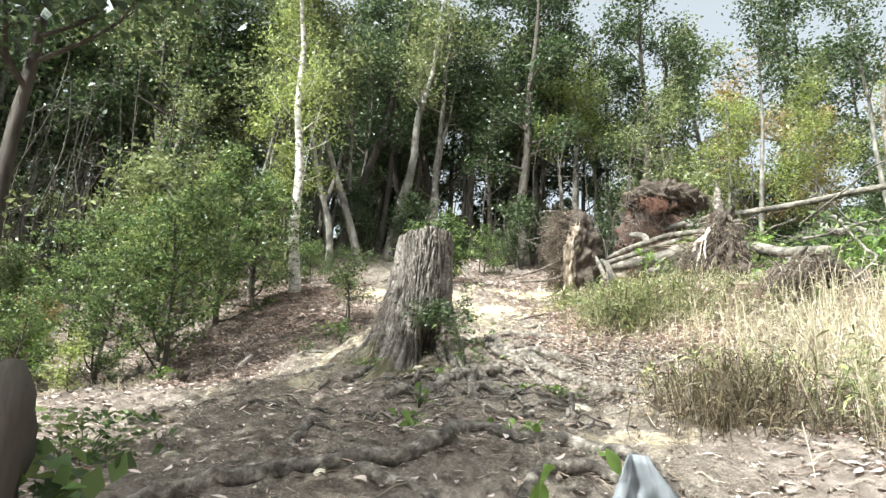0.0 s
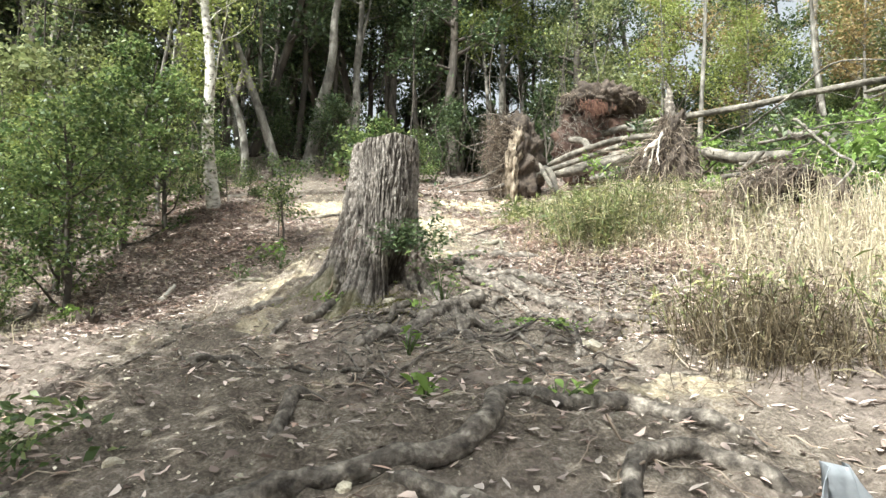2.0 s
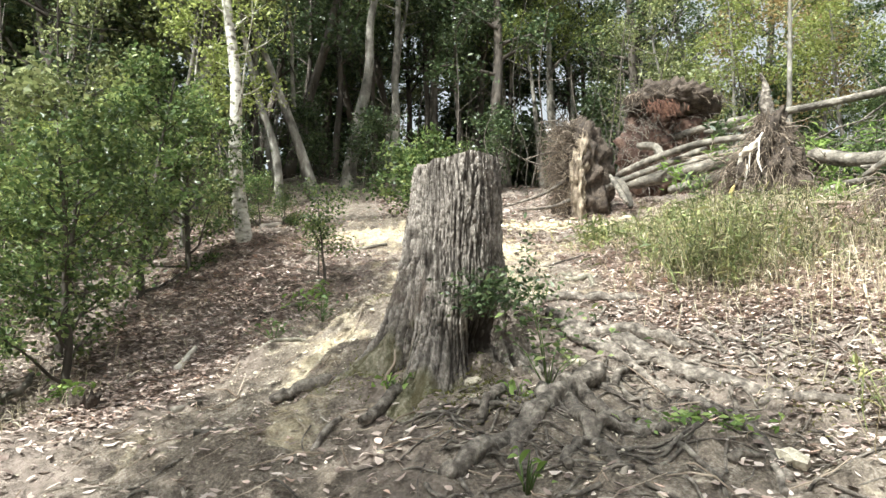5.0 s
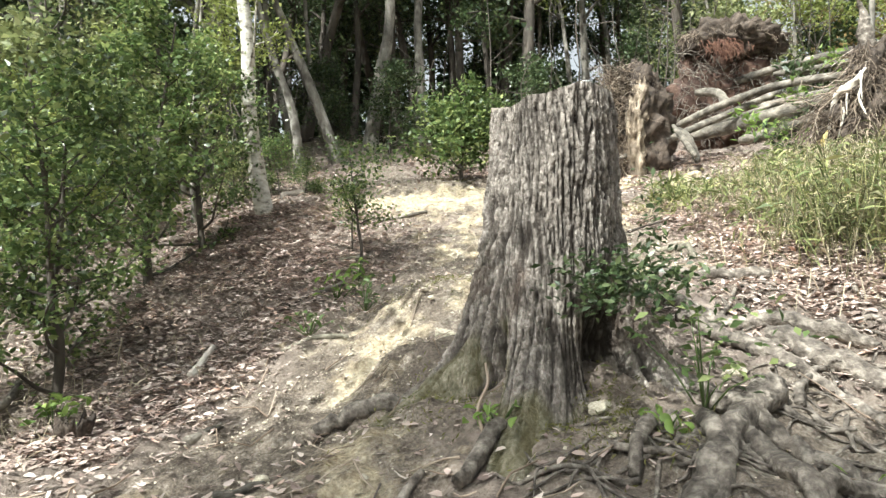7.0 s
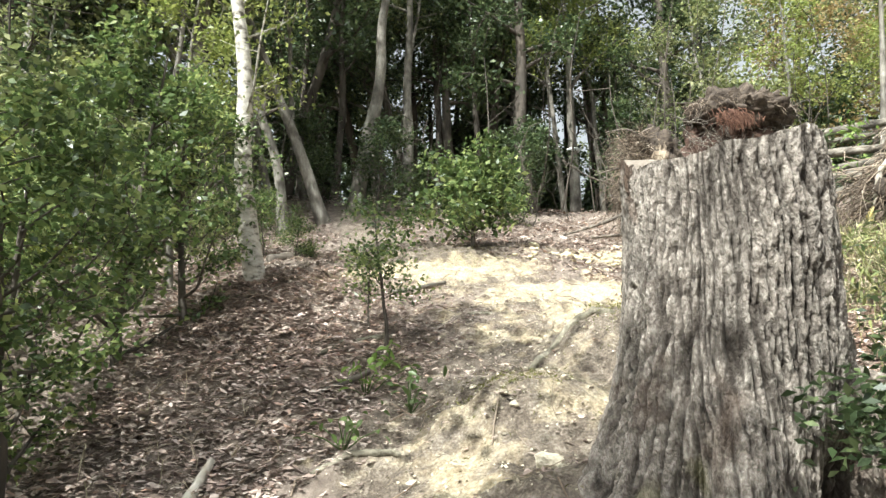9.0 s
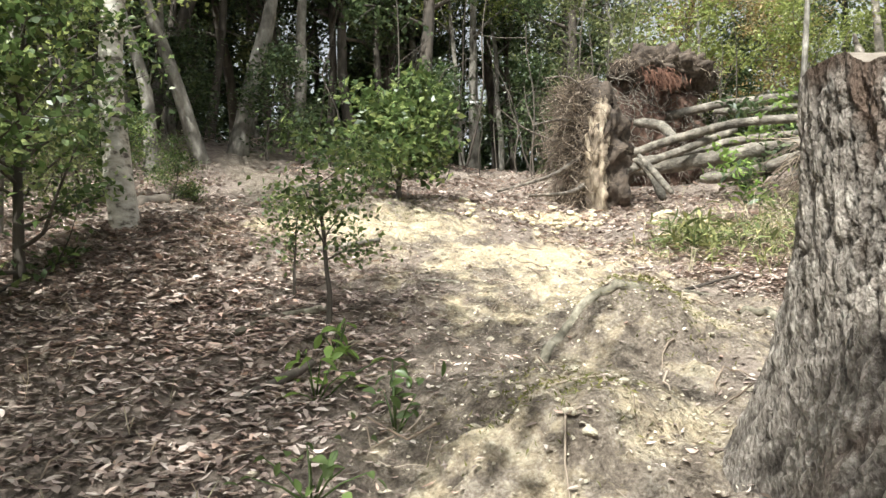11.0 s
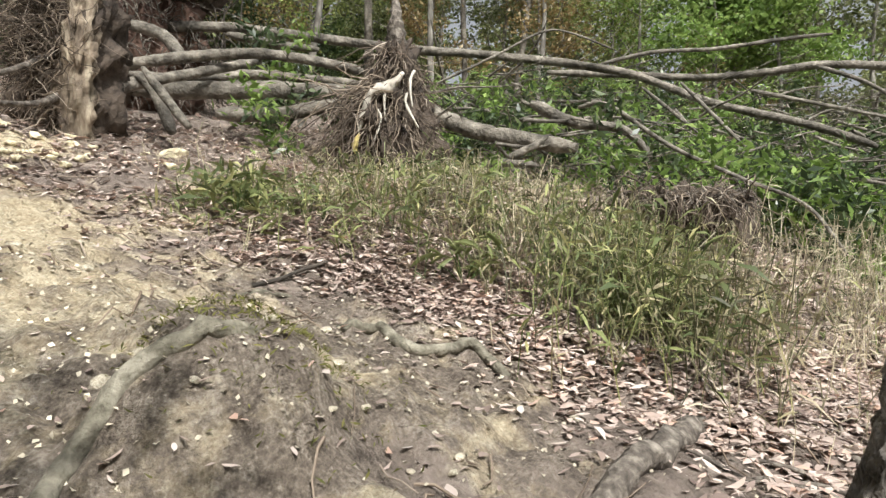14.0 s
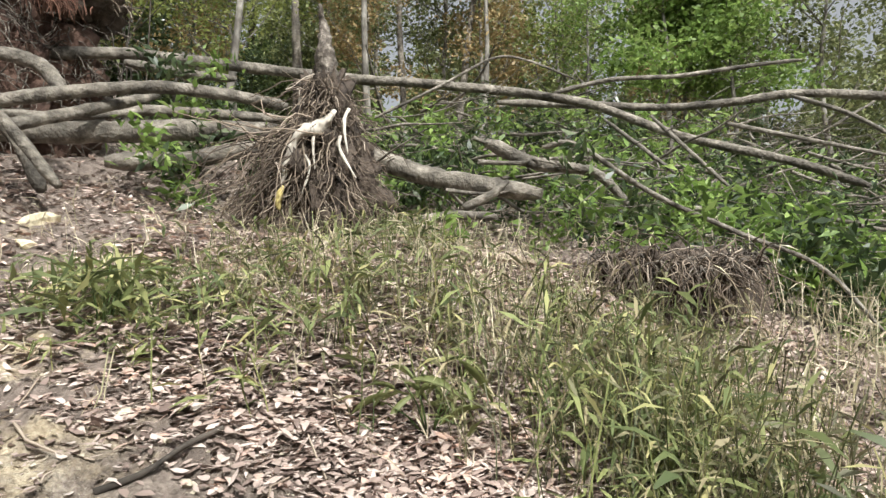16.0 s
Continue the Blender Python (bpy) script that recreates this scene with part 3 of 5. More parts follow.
def rootlets():
    """Thin roots and fallen twigs laced over the slope below the stump."""
    rng = random.Random(12)
    v, f = [], []
    for n in range(290):
        a, d = rng.uniform(-2.2, 0.6) - (rng.random() < 0.12) * 0.7, rng.uniform(0.5, 2.4)
        x, y = STUMP.x + 0.35 + math.cos(a) * d, STUMP.y - 0.2 + math.sin(a) * d
        h, line = a + rng.uniform(-1.6, 1.6), []
        for k in range(6):
            line.append(on_land(x, y, relief(x, y) + rng.uniform(-0.005, 0.025)))
            h += rng.uniform(-0.5, 0.5)
            s = rng.uniform(0.06, 0.14)
            x, y = x + math.cos(h) * s, y + math.sin(h) * s
        pts = spline(line, 3)
        r = rng.uniform(0.003, 0.014) if n % 9 else rng.uniform(0.014, 0.03)
        tube(v, f, pts, taper(r, r * 0.5, len(pts)), 5 if n % 9 else 8, 0.0 if n % 9 else 0.5, n)
    tagged(new("rootlets", to_mesh("rootlets", v, f, M_ROOT)), "tangle of thin bare rootlets below the stump", "roots", kind="stuff")


rootlets()


# ---- upturned root plates ----
def lump(name, label_mat, size, detail, seed, parent, bumps=0.3, rows=44, cols=72, pinch=0.0):
    """A rough earthen mass: an uneven ellipsoid with a flattened foot."""
    verts, faces = [], []
    for j in range(rows + 1):
        b = math.pi * j / rows - math.pi / 2
        for i in range(cols):
            a = 2 * math.pi * i / cols
            d = Vector((math.cos(b) * math.cos(a), math.cos(b) * math.sin(a), math.sin(b)))
            body = Vector((d.x * size[0], d.y * size[1], d.z * size[2]))
            q = body * detail * 1.5 + Vector((seed, seed * 0.7, 0))
            k = bumps * min(size) * (noise.noise(q) + 0.6 * noise.noise(q * 2.7) + 0.4 * noise.noise(q * 6.1) + 0.25 * noise.noise(q * 13))
            w = 1 - pinch * (d.z * 0.5 + 0.5)
            verts.append((body.x * w + d.x * k, body.y * w + d.y * k, body.z + d.z * k))
    for j in range(rows):
        for i in range(cols):
            a, b = j * cols + i, j * cols + (i + 1) % cols
            faces.append((a, b, b + cols, a + cols))
    return part(name, to_mesh(name, verts, faces, label_mat), parent)


def fibres(rng, starts, ways, lengths, sag, r, wild=0.35, steps=6):
    v, f = [], []
    for p, d, n in zip(starts, ways, lengths):
        p, d = Vector(p), Vector(d).normalized()
        pts = [p.copy()]
        for _ in range(steps):
            d = (d + Vector([rng.gauss(0, wild) for _ in range(3)]) * 0.5 + Vector((0, 0, -sag))).normalized()
            p = p + d * (n / steps)
            pts.append(p.copy())
        w = r * rng.uniform(0.5, 1.5)
        tube(v, f, pts, taper(w, w * 0.35, len(pts)), 4, cap=False)
    return v, f


def build_big_plate():
    at = on_land(5.15, 16.9)
    root = thing("root_plate", "big upturned root plate with red-brown soil and hanging roots", "root plate", at)
    soil = lump("soil", M_SOIL, (1.05, 0.6, 1.3), 2.1, 3.1, root, 0.34)
    soil.location = (0.14, 0, 0.98)
    brow = lump("overhang", M_DARKSOIL, (1.0, 0.62, 0.42), 4.0, 7.7, root, 0.5)
    brow.location = (0.18, -0.25, 2.05)
    tagged(brow, "dark overhanging crown of matted roots")
    rng = random.Random(4)
    st, wy, ln = [], [], []
    for _ in range(800):
        a = rng.uniform(-1.0, 1.0)
        out = rng.uniform(0.2, 1.0)
        st.append((0.18 + a, -0.25 - 0.55 * out * math.sqrt(1 - 0.8 * a * a), 2.05 + 0.36 * math.sqrt(1.02 - out * out) * (1 - 0.4 * a * a) - 0.06))
        wy.append((rng.gauss(0, 0.5) + a * 0.5, -0.6 * out + rng.gauss(0, 0.3), rng.gauss(-0.1, 0.3)))
        ln.append(rng.uniform(0.08, 0.38))
    tagged(part("root_mat", to_mesh("root_mat", *fibres(rng, st, wy, ln, 0.3, 0.005, 0.6), M_FIBREDARK), root, "matted dry hanging roots"), kind="stuff")
    st, wy, ln = [], [], []
    for _ in range(200):
        st.append((-0.3 + rng.gauss(0, 0.17), -0.92 + rng.uniform(-0.1, 0.15), 1.75 + rng.uniform(-0.1, 0.15)))
        wy.append((rng.gauss(0, 0.5), -0.6, -0.3))
        ln.append(rng.uniform(0.12, 0.3))
    tagged(part("dead_fern", to_mesh("dead_fern", *fibres(rng, st, wy, ln, 0.4, 0.008, 0.5), M_RUST), root, "rust-brown dead fronds"), kind="stuff")
    st, wy, ln = [], [], []
    for _ in range(330):
        a = rng.uniform(-1.2, 1.2)
        st.append((a, -0.55, rng.uniform(0.2, 1.8)))
        wy.append((rng.gauss(0, 0.8), -0.6, rng.gauss(-0.2, 0.5)))
        ln.append(rng.uniform(0.2, 0.6))
    tagged(part("root_fringe", to_mesh("root_fringe", *fibres(rng, st, wy, ln, 0.15, 0.01, 0.6), M_ROOT), root), kind="stuff")


def build_front_plate():
    at = on_land(2.5, 14.75)
    root = thing("root_plate", "upturned root plate of splintered grey wood and fanned dry roots", "root plate", at)
    soil = lump("soil", M_DARKSOIL, (0.52, 0.45, 1.28), 2.8, 11.3, root, 0.45, pinch=0.12)
    soil.location = (0.22, 0.05, 0.62)
    v, f = [], []
    slab = [Vector((0.02, -0.3, -0.15)), Vector((0.0, -0.3, 0.5)), Vector((0.05, -0.26, 1.0)), Vector((0.14, -0.18, 1.4)), Vector((0.18, -0.12, 1.64))]
    pts = spline(slab, 16)
    for i, p in enumerate(pts):
        for k in range(28):
            a = 2 * math.pi * k / 28
            d = Vector((math.cos(a), math.sin(a) * 1.5, 0))
            w = 0.115 + 0.06 * noise.noise(Vector((d.x * 3, d.y * 3, p.z * 1.6))) + 0.07 * noise.noise(Vector((d.x * 6, d.y * 6, p.z * 5))) + 0.03 * noise.noise(Vector((d.x * 14, d.y * 14, p.z * 13)))
            v.append(p + d * w * (1.15 - 0.5 * (i / len(pts)) ** 4))
    for i in range(len(pts) - 1):
        for k in range(28):
            a, b = i * 28 + k, i * 28 + (k + 1) % 28
            f.append((a, b, b + 28, a + 28))
    part("trunk_base", to_mesh("trunk_base", v, f, M_SPLIT), root, "split weathered wood")
    rng = random.Random(9)
    st, wy, ln = [], [], []
    for _ in range(1700):
        z = rng.uniform(0.05, 1.75)
        st.append((-0.05 + rng.uniform(-0.2, 0.15), rng.uniform(-0.3, 0.3), z))
        wy.append((-0.9 + rng.gauss(0, 0.35), rng.gauss(-0.15, 0.5), 0.55 * (z - 0.6) + rng.gauss(0, 0.35)))
        ln.append(rng.uniform(0.2, 0.75) * (0.6 + 0.5 * math.sin(math.pi * z / 1.8)))
    tagged(part("root_fan", to_mesh("root_fan", *fibres(rng, st, wy, ln, 0.16, 0.0055, 0.9), M_FIBREDARK), root, "fan of fine dry roots"), kind="stuff")
    v, f = [], []
    for a, b, c, r in (((-0.1, -0.2, 0.7), (-0.7, -0.35, 0.35), (-1.45, -0.4, 0.1), 0.035), ((0, -0.2, 0.35), (-0.5, -0.5, 0.12), (-1.1, -0.6, 0.03), 0.04),
                       ((0.0, -0.1, 1.2), (-0.5, -0.3, 1.15), (-0.95, -0.4, 1.0), 0.022), ((-0.1, 0.1, 0.9), (-0.8, 0.1, 1.1), (-1.3, 0, 1.35), 0.018), ((0, -0.2, 1.6), (-0.35, -0.3, 1.75), (-0.7, -0.3, 1.7), 0.02)):
        pts = spline((a, b, c), 8)
        tube(v, f, pts, taper(r, r * 0.4, len(pts)), 7, 0.4)
    part("side_root", to_mesh("side_root", v, f, M_ROOT), root)


def build_stub():
    at = on_land(5.0, 12.45)
    root = thing("broken_stump", "broken upturned stump, a cone of dark roots with bleached splintered wood", "stump", at)
    core = lump("core", M_DARKSOIL, (0.74, 0.7, 1.2), 3.6, 5.5, root, 0.42, pinch=0.8)
    core.location = (0, 0, 0.42)
    rng = random.Random(21)
    st, wy, ln = [], [], []
    for _ in range(1500):
        a, z = rng.uniform(0, 2 * math.pi), rng.uniform(0.1, 1.6)
        r = 0.5 * (1 - z / 1.85)
        st.append((math.cos(a) * r, math.sin(a) * r, z))
        wy.append((math.cos(a) * 0.42 + rng.gauss(0, 0.16), math.sin(a) * 0.42 + rng.gauss(0, 0.16), -0.8 + rng.gauss(0, 0.2)))
        ln.append(min(rng.uniform(0.15, 0.8), z * 1.1 + 0.08))
    for _ in range(420):
        z = rng.uniform(0.3, 1.1)
        st.append((-0.2 + rng.gauss(0, 0.1), 0.15 + rng.gauss(0, 0.14), z))
        wy.append((-0.55 + rng.gauss(0, 0.22), 0.6 + rng.gauss(0, 0.3), -0.55 - 0.3 * z))
        ln.append(z * rng.uniform(0.9, 1.35) + 0.1)
    tagged(part("root_curtain", to_mesh("root_curtain", *fibres(rng, st, wy, ln, 0.12, 0.007, 0.7), M_FIBREDARK), root, "curtain of dry grey-brown roots"), kind="stuff")

    def splinter(name, pts, radii, material, label=""):
        v, f = [], []
        line = spline(pts, 9)
        k = len(line)
        tube(v, f, line, [np.interp(i / (k - 1), np.linspace(0, 1, len(radii)), radii) for i in range(k)], 7, 1.2, radii[0] * 50)
        part(name, to_mesh(name, v, f, material), root, label)

    splinter("white_splinter", ((-0.3, -0.28, 1.12), (-0.37, -0.17, 0.97), (-0.46, 0.0, 0.9), (-0.47, 0.1, 0.68), (-0.52, 0.13, 0.46)), (0.02, 0.055, 0.036, 0.05, 0.012), M_WHITEWOOD, "bleached white splintered wood")
    for k in range(5):
        x, y, z = -0.36 + rng.gauss(0, 0.05), -0.12 + rng.gauss(0, 0.16), rng.uniform(0.7, 1.15)
        splinter("white_splinter", ((x, y, z), (x - 0.05, y + rng.gauss(0, 0.05), z - 0.14), (x - 0.1, y + rng.gauss(0, 0.1), z - rng.uniform(0.25, 0.45))), (0.015, rng.uniform(0.01, 0.022), 0.005), M_WHITEWOOD, "bleached white splintered wood")
    splinter("fungus", ((-0.56, 0.1, 0.44), (-0.62, 0.1, 0.33), (-0.64, 0.08, 0.22)), (0.012, 0.04, 0.012), M_YELLOW, "yellow fungus patch")
    splinter("spike", ((0.0, 0, 1.2), (-0.04, -0.02, 1.7), (-0.02, 0, 2.0), (-0.1, 0, 2.2)), (0.16, 0.1, 0.045, 0.015), M_ROOT)


def build_low_plate():
    """A low root plate: a mat of roots that overhangs a dark hollow, rootlets hanging from its lip."""
    at = Vector((4.95, 9.35, 3.12))
    root = thing("root_plate", "low upturned root mass with hanging grey rootlets over a dark hollow", "root plate", at)
    soil = lump("soil", M_DARKSOIL, (0.3, 0.7, 0.55), 2.6, 15.1, root, 0.45)
    soil.location = (0.42, 0, 0.02)
    lip = lump("overhang", M_DARKSOIL, (0.4, 0.58, 0.12), 5.5, 2.6, root, 0.9)
    lip.location = (0.04, 0.02, 0.5)
    tagged(lip, "overhanging mat of soil and roots")
    rng = random.Random(31)
    for low, high, count, name, material in ((0.25, 0.65, 300, "rootlet_curtain", M_FIBREDARK), (0.12, 0.42, 500, "root_mat", M_ROOT)):
        st, wy, ln = [], [], []
        for _ in range(count):
            a, d = rng.uniform(-0.6, 0.62), rng.random() if name == "root_mat" else 0.95
            st.append((0.1 - 0.46 * d * math.sqrt(1 - (a / 0.65) ** 2), a, 0.61 - 0.08 * d + rng.gauss(0, 0.02)))
            wy.append((-0.4 + rng.gauss(0, 0.4), rng.gauss(0, 0.5), rng.gauss(0.25, 0.35)))
            ln.append(rng.uniform(low, high))
        tagged(part(name, to_mesh(name, *fibres(rng, st, wy, ln, 0.5, 0.0065, 0.95), material), root, "hanging grey rootlets" if high > 0.5 else "matted dry roots"), kind="stuff")


build_big_plate()
build_front_plate()
build_stub()
build_low_plate()

# ---- fallen trunks and branches ----
LOGS = [
    ('long', [(5.06, 16.57, 6.26), (5.74, 15.7, 6.34), (6.64, 14.26, 6.21), (7.12, 13.38, 6.12), (7.64, 12.32, 6.05), (8.19, 10.64, 5.78), (8.03, 9.4, 5.2), (7.65, 8.24, 4.75), (7.38, 7.56, 4.41)], (0.078, 0.045)),
    ('a', [(3.54, 15.32, 5.17), (3.97, 14.72, 5.32), (4.56, 14.15, 5.46), (5.1, 13.56, 5.43), (5.42, 13.16, 5.35)], (0.066, 0.06)),
    ('b', [(4.8, 14.94, 5.38), (5.4, 14.34, 5.4), (5.85, 13.46, 5.33)], (0.06, 0.055)),
    ('c', [(3.63, 15.3, 4.98), (4.15, 14.79, 4.99), (4.73, 14.1, 5.06), (5.42, 13.1, 5.07)], (0.115, 0.105)),
    ('d', [(4.16, 14.33, 4.68), (4.63, 13.79, 4.72), (4.91, 13.35, 4.83), (5.26, 12.85, 4.87)], (0.09, 0.08)),
    ('e', [(5.55, 12.37, 4.83), (5.78, 11.97, 4.66), (5.89, 11.51, 4.53), (6.07, 10.62, 4.36)], (0.11, 0.09)),
    ('f', [(6.22, 11.25, 4.96), (6.21, 10.71, 4.69), (6.24, 10.14, 4.57), (6.22, 9.77, 4.19)], (0.075, 0.04)),
    ('g', [(5.91, 10.58, 4.8), (5.88, 10.24, 4.79), (5.73, 9.57, 4.29), (5.47, 8.9, 3.91), (5.22, 8.34, 3.62), (4.64, 8.05, 3.18)], (0.03, 0.014)),
    ('h', [(8.87, 11.07, 6.1), (8.96, 10.3, 6.22), (9.04, 9.41, 6.19), (9.11, 8.5, 6.24), (9.15, 7.91, 6.25)], (0.035, 0.025)),
    ('i', [(8.32, 11.75, 5.91), (8.62, 10.49, 5.81), (8.74, 9.55, 5.71), (8.74, 8.74, 5.7), (8.77, 7.97, 5.73), (8.72, 6.93, 5.56)], (0.05, 0.055)),
    ('j', [(6.68, 12.82, 5.45), (7.11, 12.11, 5.88), (7.42, 11.54, 6.23), (7.63, 11.17, 6.23), (8.12, 10.62, 6.04)], (0.02, 0.014)),
    ('k', [(7.91, 10.25, 5.45), (7.05, 9.72, 4.9), (6.71, 9.39, 4.57)], (0.026, 0.018)),
    ('l', [(8.01, 8.89, 5.3), (7.9, 8.09, 5.03), (7.79, 7.22, 4.74)], (0.03, 0.02)),
    ('m', [(4.24, 15.97, 5.97), (4.47, 15.6, 5.84), (4.43, 15.22, 5.52)], (0.08, 0.075)),
    ('n', [(3.96, 15.64, 5.23), (4.55, 15.05, 5.26), (5.38, 14.48, 5.48)], (0.05, 0.04)),
    ('p', [(3.21, 14.49, 4.93), (3.33, 14.33, 4.73), (3.37, 14.12, 4.31)], (0.055, 0.065)),
    ('q', [(5.45, 15.48, 6.13), (5.95, 15.01, 6.07), (6.34, 14.56, 6.05)], (0.06, 0.05)),
    ('r', [(7.38, 9.67, 5.33), (6.14, 8.87, 4.3)], (0.025, 0.02)),
    ('s', [(8.31, 8.14, 5.61), (7.7, 7.68, 5.23), (7.27, 7.29, 4.82)], (0.03, 0.02)),
    ('t', [(5.58, 11.29, 4.21), (5.65, 11.02, 4.34), (5.78, 10.89, 4.48)], (0.05, 0.03)),
    ('u', [(5.24, 11.61, 4.09), (5.38, 11.27, 4.13), (5.5, 10.92, 4.11)], (0.05, 0.04)),
    ('v', [(2.4, 14.55, 4.44), (3.25, 14.52, 4.83), (4.21, 14.5, 5.21), (4.99, 14.5, 5.52)], (0.065, 0.055)),
    ('w', [(3.02, 14.15, 4.9), (3.11, 13.6, 4.29)], (0.045, 0.05)),
]


def build_logs():
    for name, line, (ra, rb) in LOGS:
        pts = spline(line, 9)
        v, f = [], []
        ends = [min(1.0, 0.55 + 0.25 * min(i, len(pts) - 1 - i)) for i in range(len(pts))]
        tube(v, f, pts, [a * b for a, b in zip(taper(ra, rb, len(pts)), ends)], 14 if ra > 0.05 else 9, 0.3, ra * 90)
        stem = ra > 0.05
        ob = new("fallen_log" if stem else "fallen_branch", to_mesh("fallen_log", v, f, M_LOG))
        tagged(ob, "grey-barked trunk of a fallen tree lying on others" if stem else "thin bare grey branch of a fallen tree", "log" if stem else "branch",
               "fallen trunks" if stem else "fallen branches")


build_logs()


def brushwood():
    """Dead twigs of the fallen crowns."""
    rng = random.Random(77)
    v, f = [], []
    for _ in range(800):
        x, y = rng.uniform(5.6, 12.5), rng.uniform(6.5, 13.5)
        if x < 6.2 and y < 10:
            continue
        p = on_land(x, y, rng.uniform(0.05, 1.1))
        h = rng.gauss(-0.75, 0.9)
        d = Vector((math.cos(h), math.sin(h), rng.gauss(0, 0.22))).normalized()
        n, line = rng.uniform(0.5, 2.0), [p]
        for _ in range(4):
            d = (d + Vector([rng.gauss(0, 0.16) for _ in range(3)])).normalized()
            line.append(line[-1] + d * n / 4)
        r = rng.uniform(0.15, 1.0) ** 3 * 0.03 + 0.004
        tube(v, f, spline(line, 3), taper(r, r * 0.3, 13), 4, cap=False)
    tagged(new("brushwood", to_mesh("brushwood", v, f, M_LOG)), "tangle of thin dead twigs from fallen tree crowns", "brushwood", kind="stuff")


brushwood()


# ---- leaf litter, stones ----
def build_litter():
    rng = np.random.default_rng(5)
    out = []
    for n, (x0, x1, y0, y1), size in ((72000, (-6.5, 7.0, 1.5, 15.5), 0.072), (56000, (-4.0, 0.5, 8.0, 13.2), 0.064), (84000, (0.8, 5.5, 6.0, 12.8), 0.072), (8000, (-9, 10, 14, 22), 0.12), (16000, (-5.5, 4.5, 13, 18), 0.085), (5000, (5, 12, 6, 14), 0.11), (34000, (1.3, 3.2, 8.0, 11.6), 0.062)):
        x, y = rng.uniform(x0, x1, n), rng.uniform(y0, y1, n)
        keep = rng.uniform(size=n) > np.clip(trail_mask(x, y) * 1.5, 0, np.where(y < 7.6, 0.46, 0.84))
        keep &= rng.uniform(size=n) > 1.05 * clay_mask(x, y)
        keep &= rng.uniform(size=n) < 0.72 + 0.28 * np.sin(x * 2.1 + np.sin(y * 1.7) * 2)
        keep &= np.hypot(x - STUMP.x, y - STUMP.y) > 0.5
        keep &= rng.uniform(size=n) > 0.8 * blob(x, y, 0.2, 8.9, 0.8, 0.7)
        keep &= rng.uniform(size=n) > 0.8 * np.exp(-(((x - 1.0) / 1.0) ** 2 + ((y - 6.6) / 1.1) ** 2) ** 2)
        x, y = x[keep], y[keep]
        c = np.stack([x, y, land(x, y) + rng.uniform(0.004, 0.028, len(x))], 1)
        out.append(curled_leaves(rng, c, size * (1 - np.where(y < 7.6, 0.15, 0.45) * trail_mask(x, y))))
    q = np.concatenate(out)
    q[..., 2] += np.array([relief(p[0], p[1]) for p in q[:, 1, 0]])[:, None, None]
    tagged(new("leaf_litter", strips_mesh("leaf_litter", q, M_LITTER)), "pale brown dead leaves covering the forest floor", "leaf litter", kind="stuff")


build_litter()


def stone_mesh(seed, material):
    bm = bmesh.new()
    bmesh.ops.create_icosphere(bm, subdivisions=2, radius=0.5)
    for v in bm.verts:
        k = 1 + 0.55 * noise.noise(v.co * 2.1 + Vector((seed * 9.1, 0, 0))) + 0.2 * noise.noise(v.co * 5 + Vector((0, seed * 4.7, 0)))
        v.co = Vector((v.co.x * k, v.co.y * k * 0.75, v.co.z * k * 0.55))
    me = bpy.data.meshes.new("stone")
    bm.to_mesh(me)
    bm.free()
    me.materials.append(material)
    return me


def build_stones():
    kinds = [stone_mesh(s, M_STONE) for s in range(6)]
    pale = [stone_mesh(s, M_PALESTONE) for s in range(6, 9)]
    rng = random.Random(3)

    def put(x, y, size, me, label):
        ob = new("stone", me)
        ob.matrix_world = Matrix.Translation((x, y, rough_z(x, y) + size * 0.1)) @ Euler((rng.uniform(-0.3, 0.3), rng.uniform(-0.3, 0.3), rng.uniform(0, 6.3))).to_matrix().to_4x4() @ Matrix.Scale(size, 4)
        tagged(ob, label, "stone", "stones on the slope")

    for x, y, size in ((0.46, 7.4, 0.13), (-0.28, 7.15, 0.11), (-0.62, 7.22, 0.1), (-1.52, 4.25, 0.1), (-1.81, 7.2, 0.08), (-0.9, 8.45, 0.16), (1.2, 6.2, 0.2), (1.5, 11.2, 0.09)):
        put(x, y, size, rng.choice(kinds), "pale grey weathered stone half sunk in the soil")
    put(3.15, 13.85, 0.26, pale[0], "cream-yellow block of soft sandstone on leaf litter")
    for _ in range(70):
        put(rng.gauss(0.1, 0.9), rng.gauss(9.9, 0.9), rng.choice((0.02, 0.03, 0.035, 0.055)), rng.choice(kinds), "small pale stone loose on the trail")
    for _ in range(110):
        t = rng.random()
        k = rng.randrange(1, len(TRAIL) - 2)
        x = TRAIL[k][0] + (TRAIL[k + 1][0] - TRAIL[k][0]) * t + rng.gauss(0, 0.8)
        y = TRAIL[k][1] + (TRAIL[k + 1][1] - TRAIL[k][1]) * t + rng.gauss(0, 0.5)
        put(x, y, rng.uniform(0.025, 0.07), rng.choice(kinds), "small pale stone loose on the trail")
    for _ in range(70):
        put(rng.gauss(1.2, 0.7), rng.gauss(13.9, 0.35), rng.uniform(0.05, 0.14), rng.choice(pale), "broken cream sandstone rubble below the root plate")
    v = np.random.default_rng(8)
    n = 14000
    x, y = v.uniform(-3, 3, n), np.where(v.uniform(size=n) < 0.5, v.uniform(2, 14, n), v.uniform(7.5, 12, n))
    k = v.uniform(size=n) < trail_mask(x, y)
    c = np.stack([x, y, [rough_z(a, b) + 0.006 for a, b in zip(x, y)]], 1)[k]
    tagged(new("gravel", quads_mesh("gravel", leaf_quads(v, c, 0.02, 0.5, 0.8), M_STONE)), "fine pale grit and chips scattered on the trail", "gravel", kind="stuff")


build_stones()


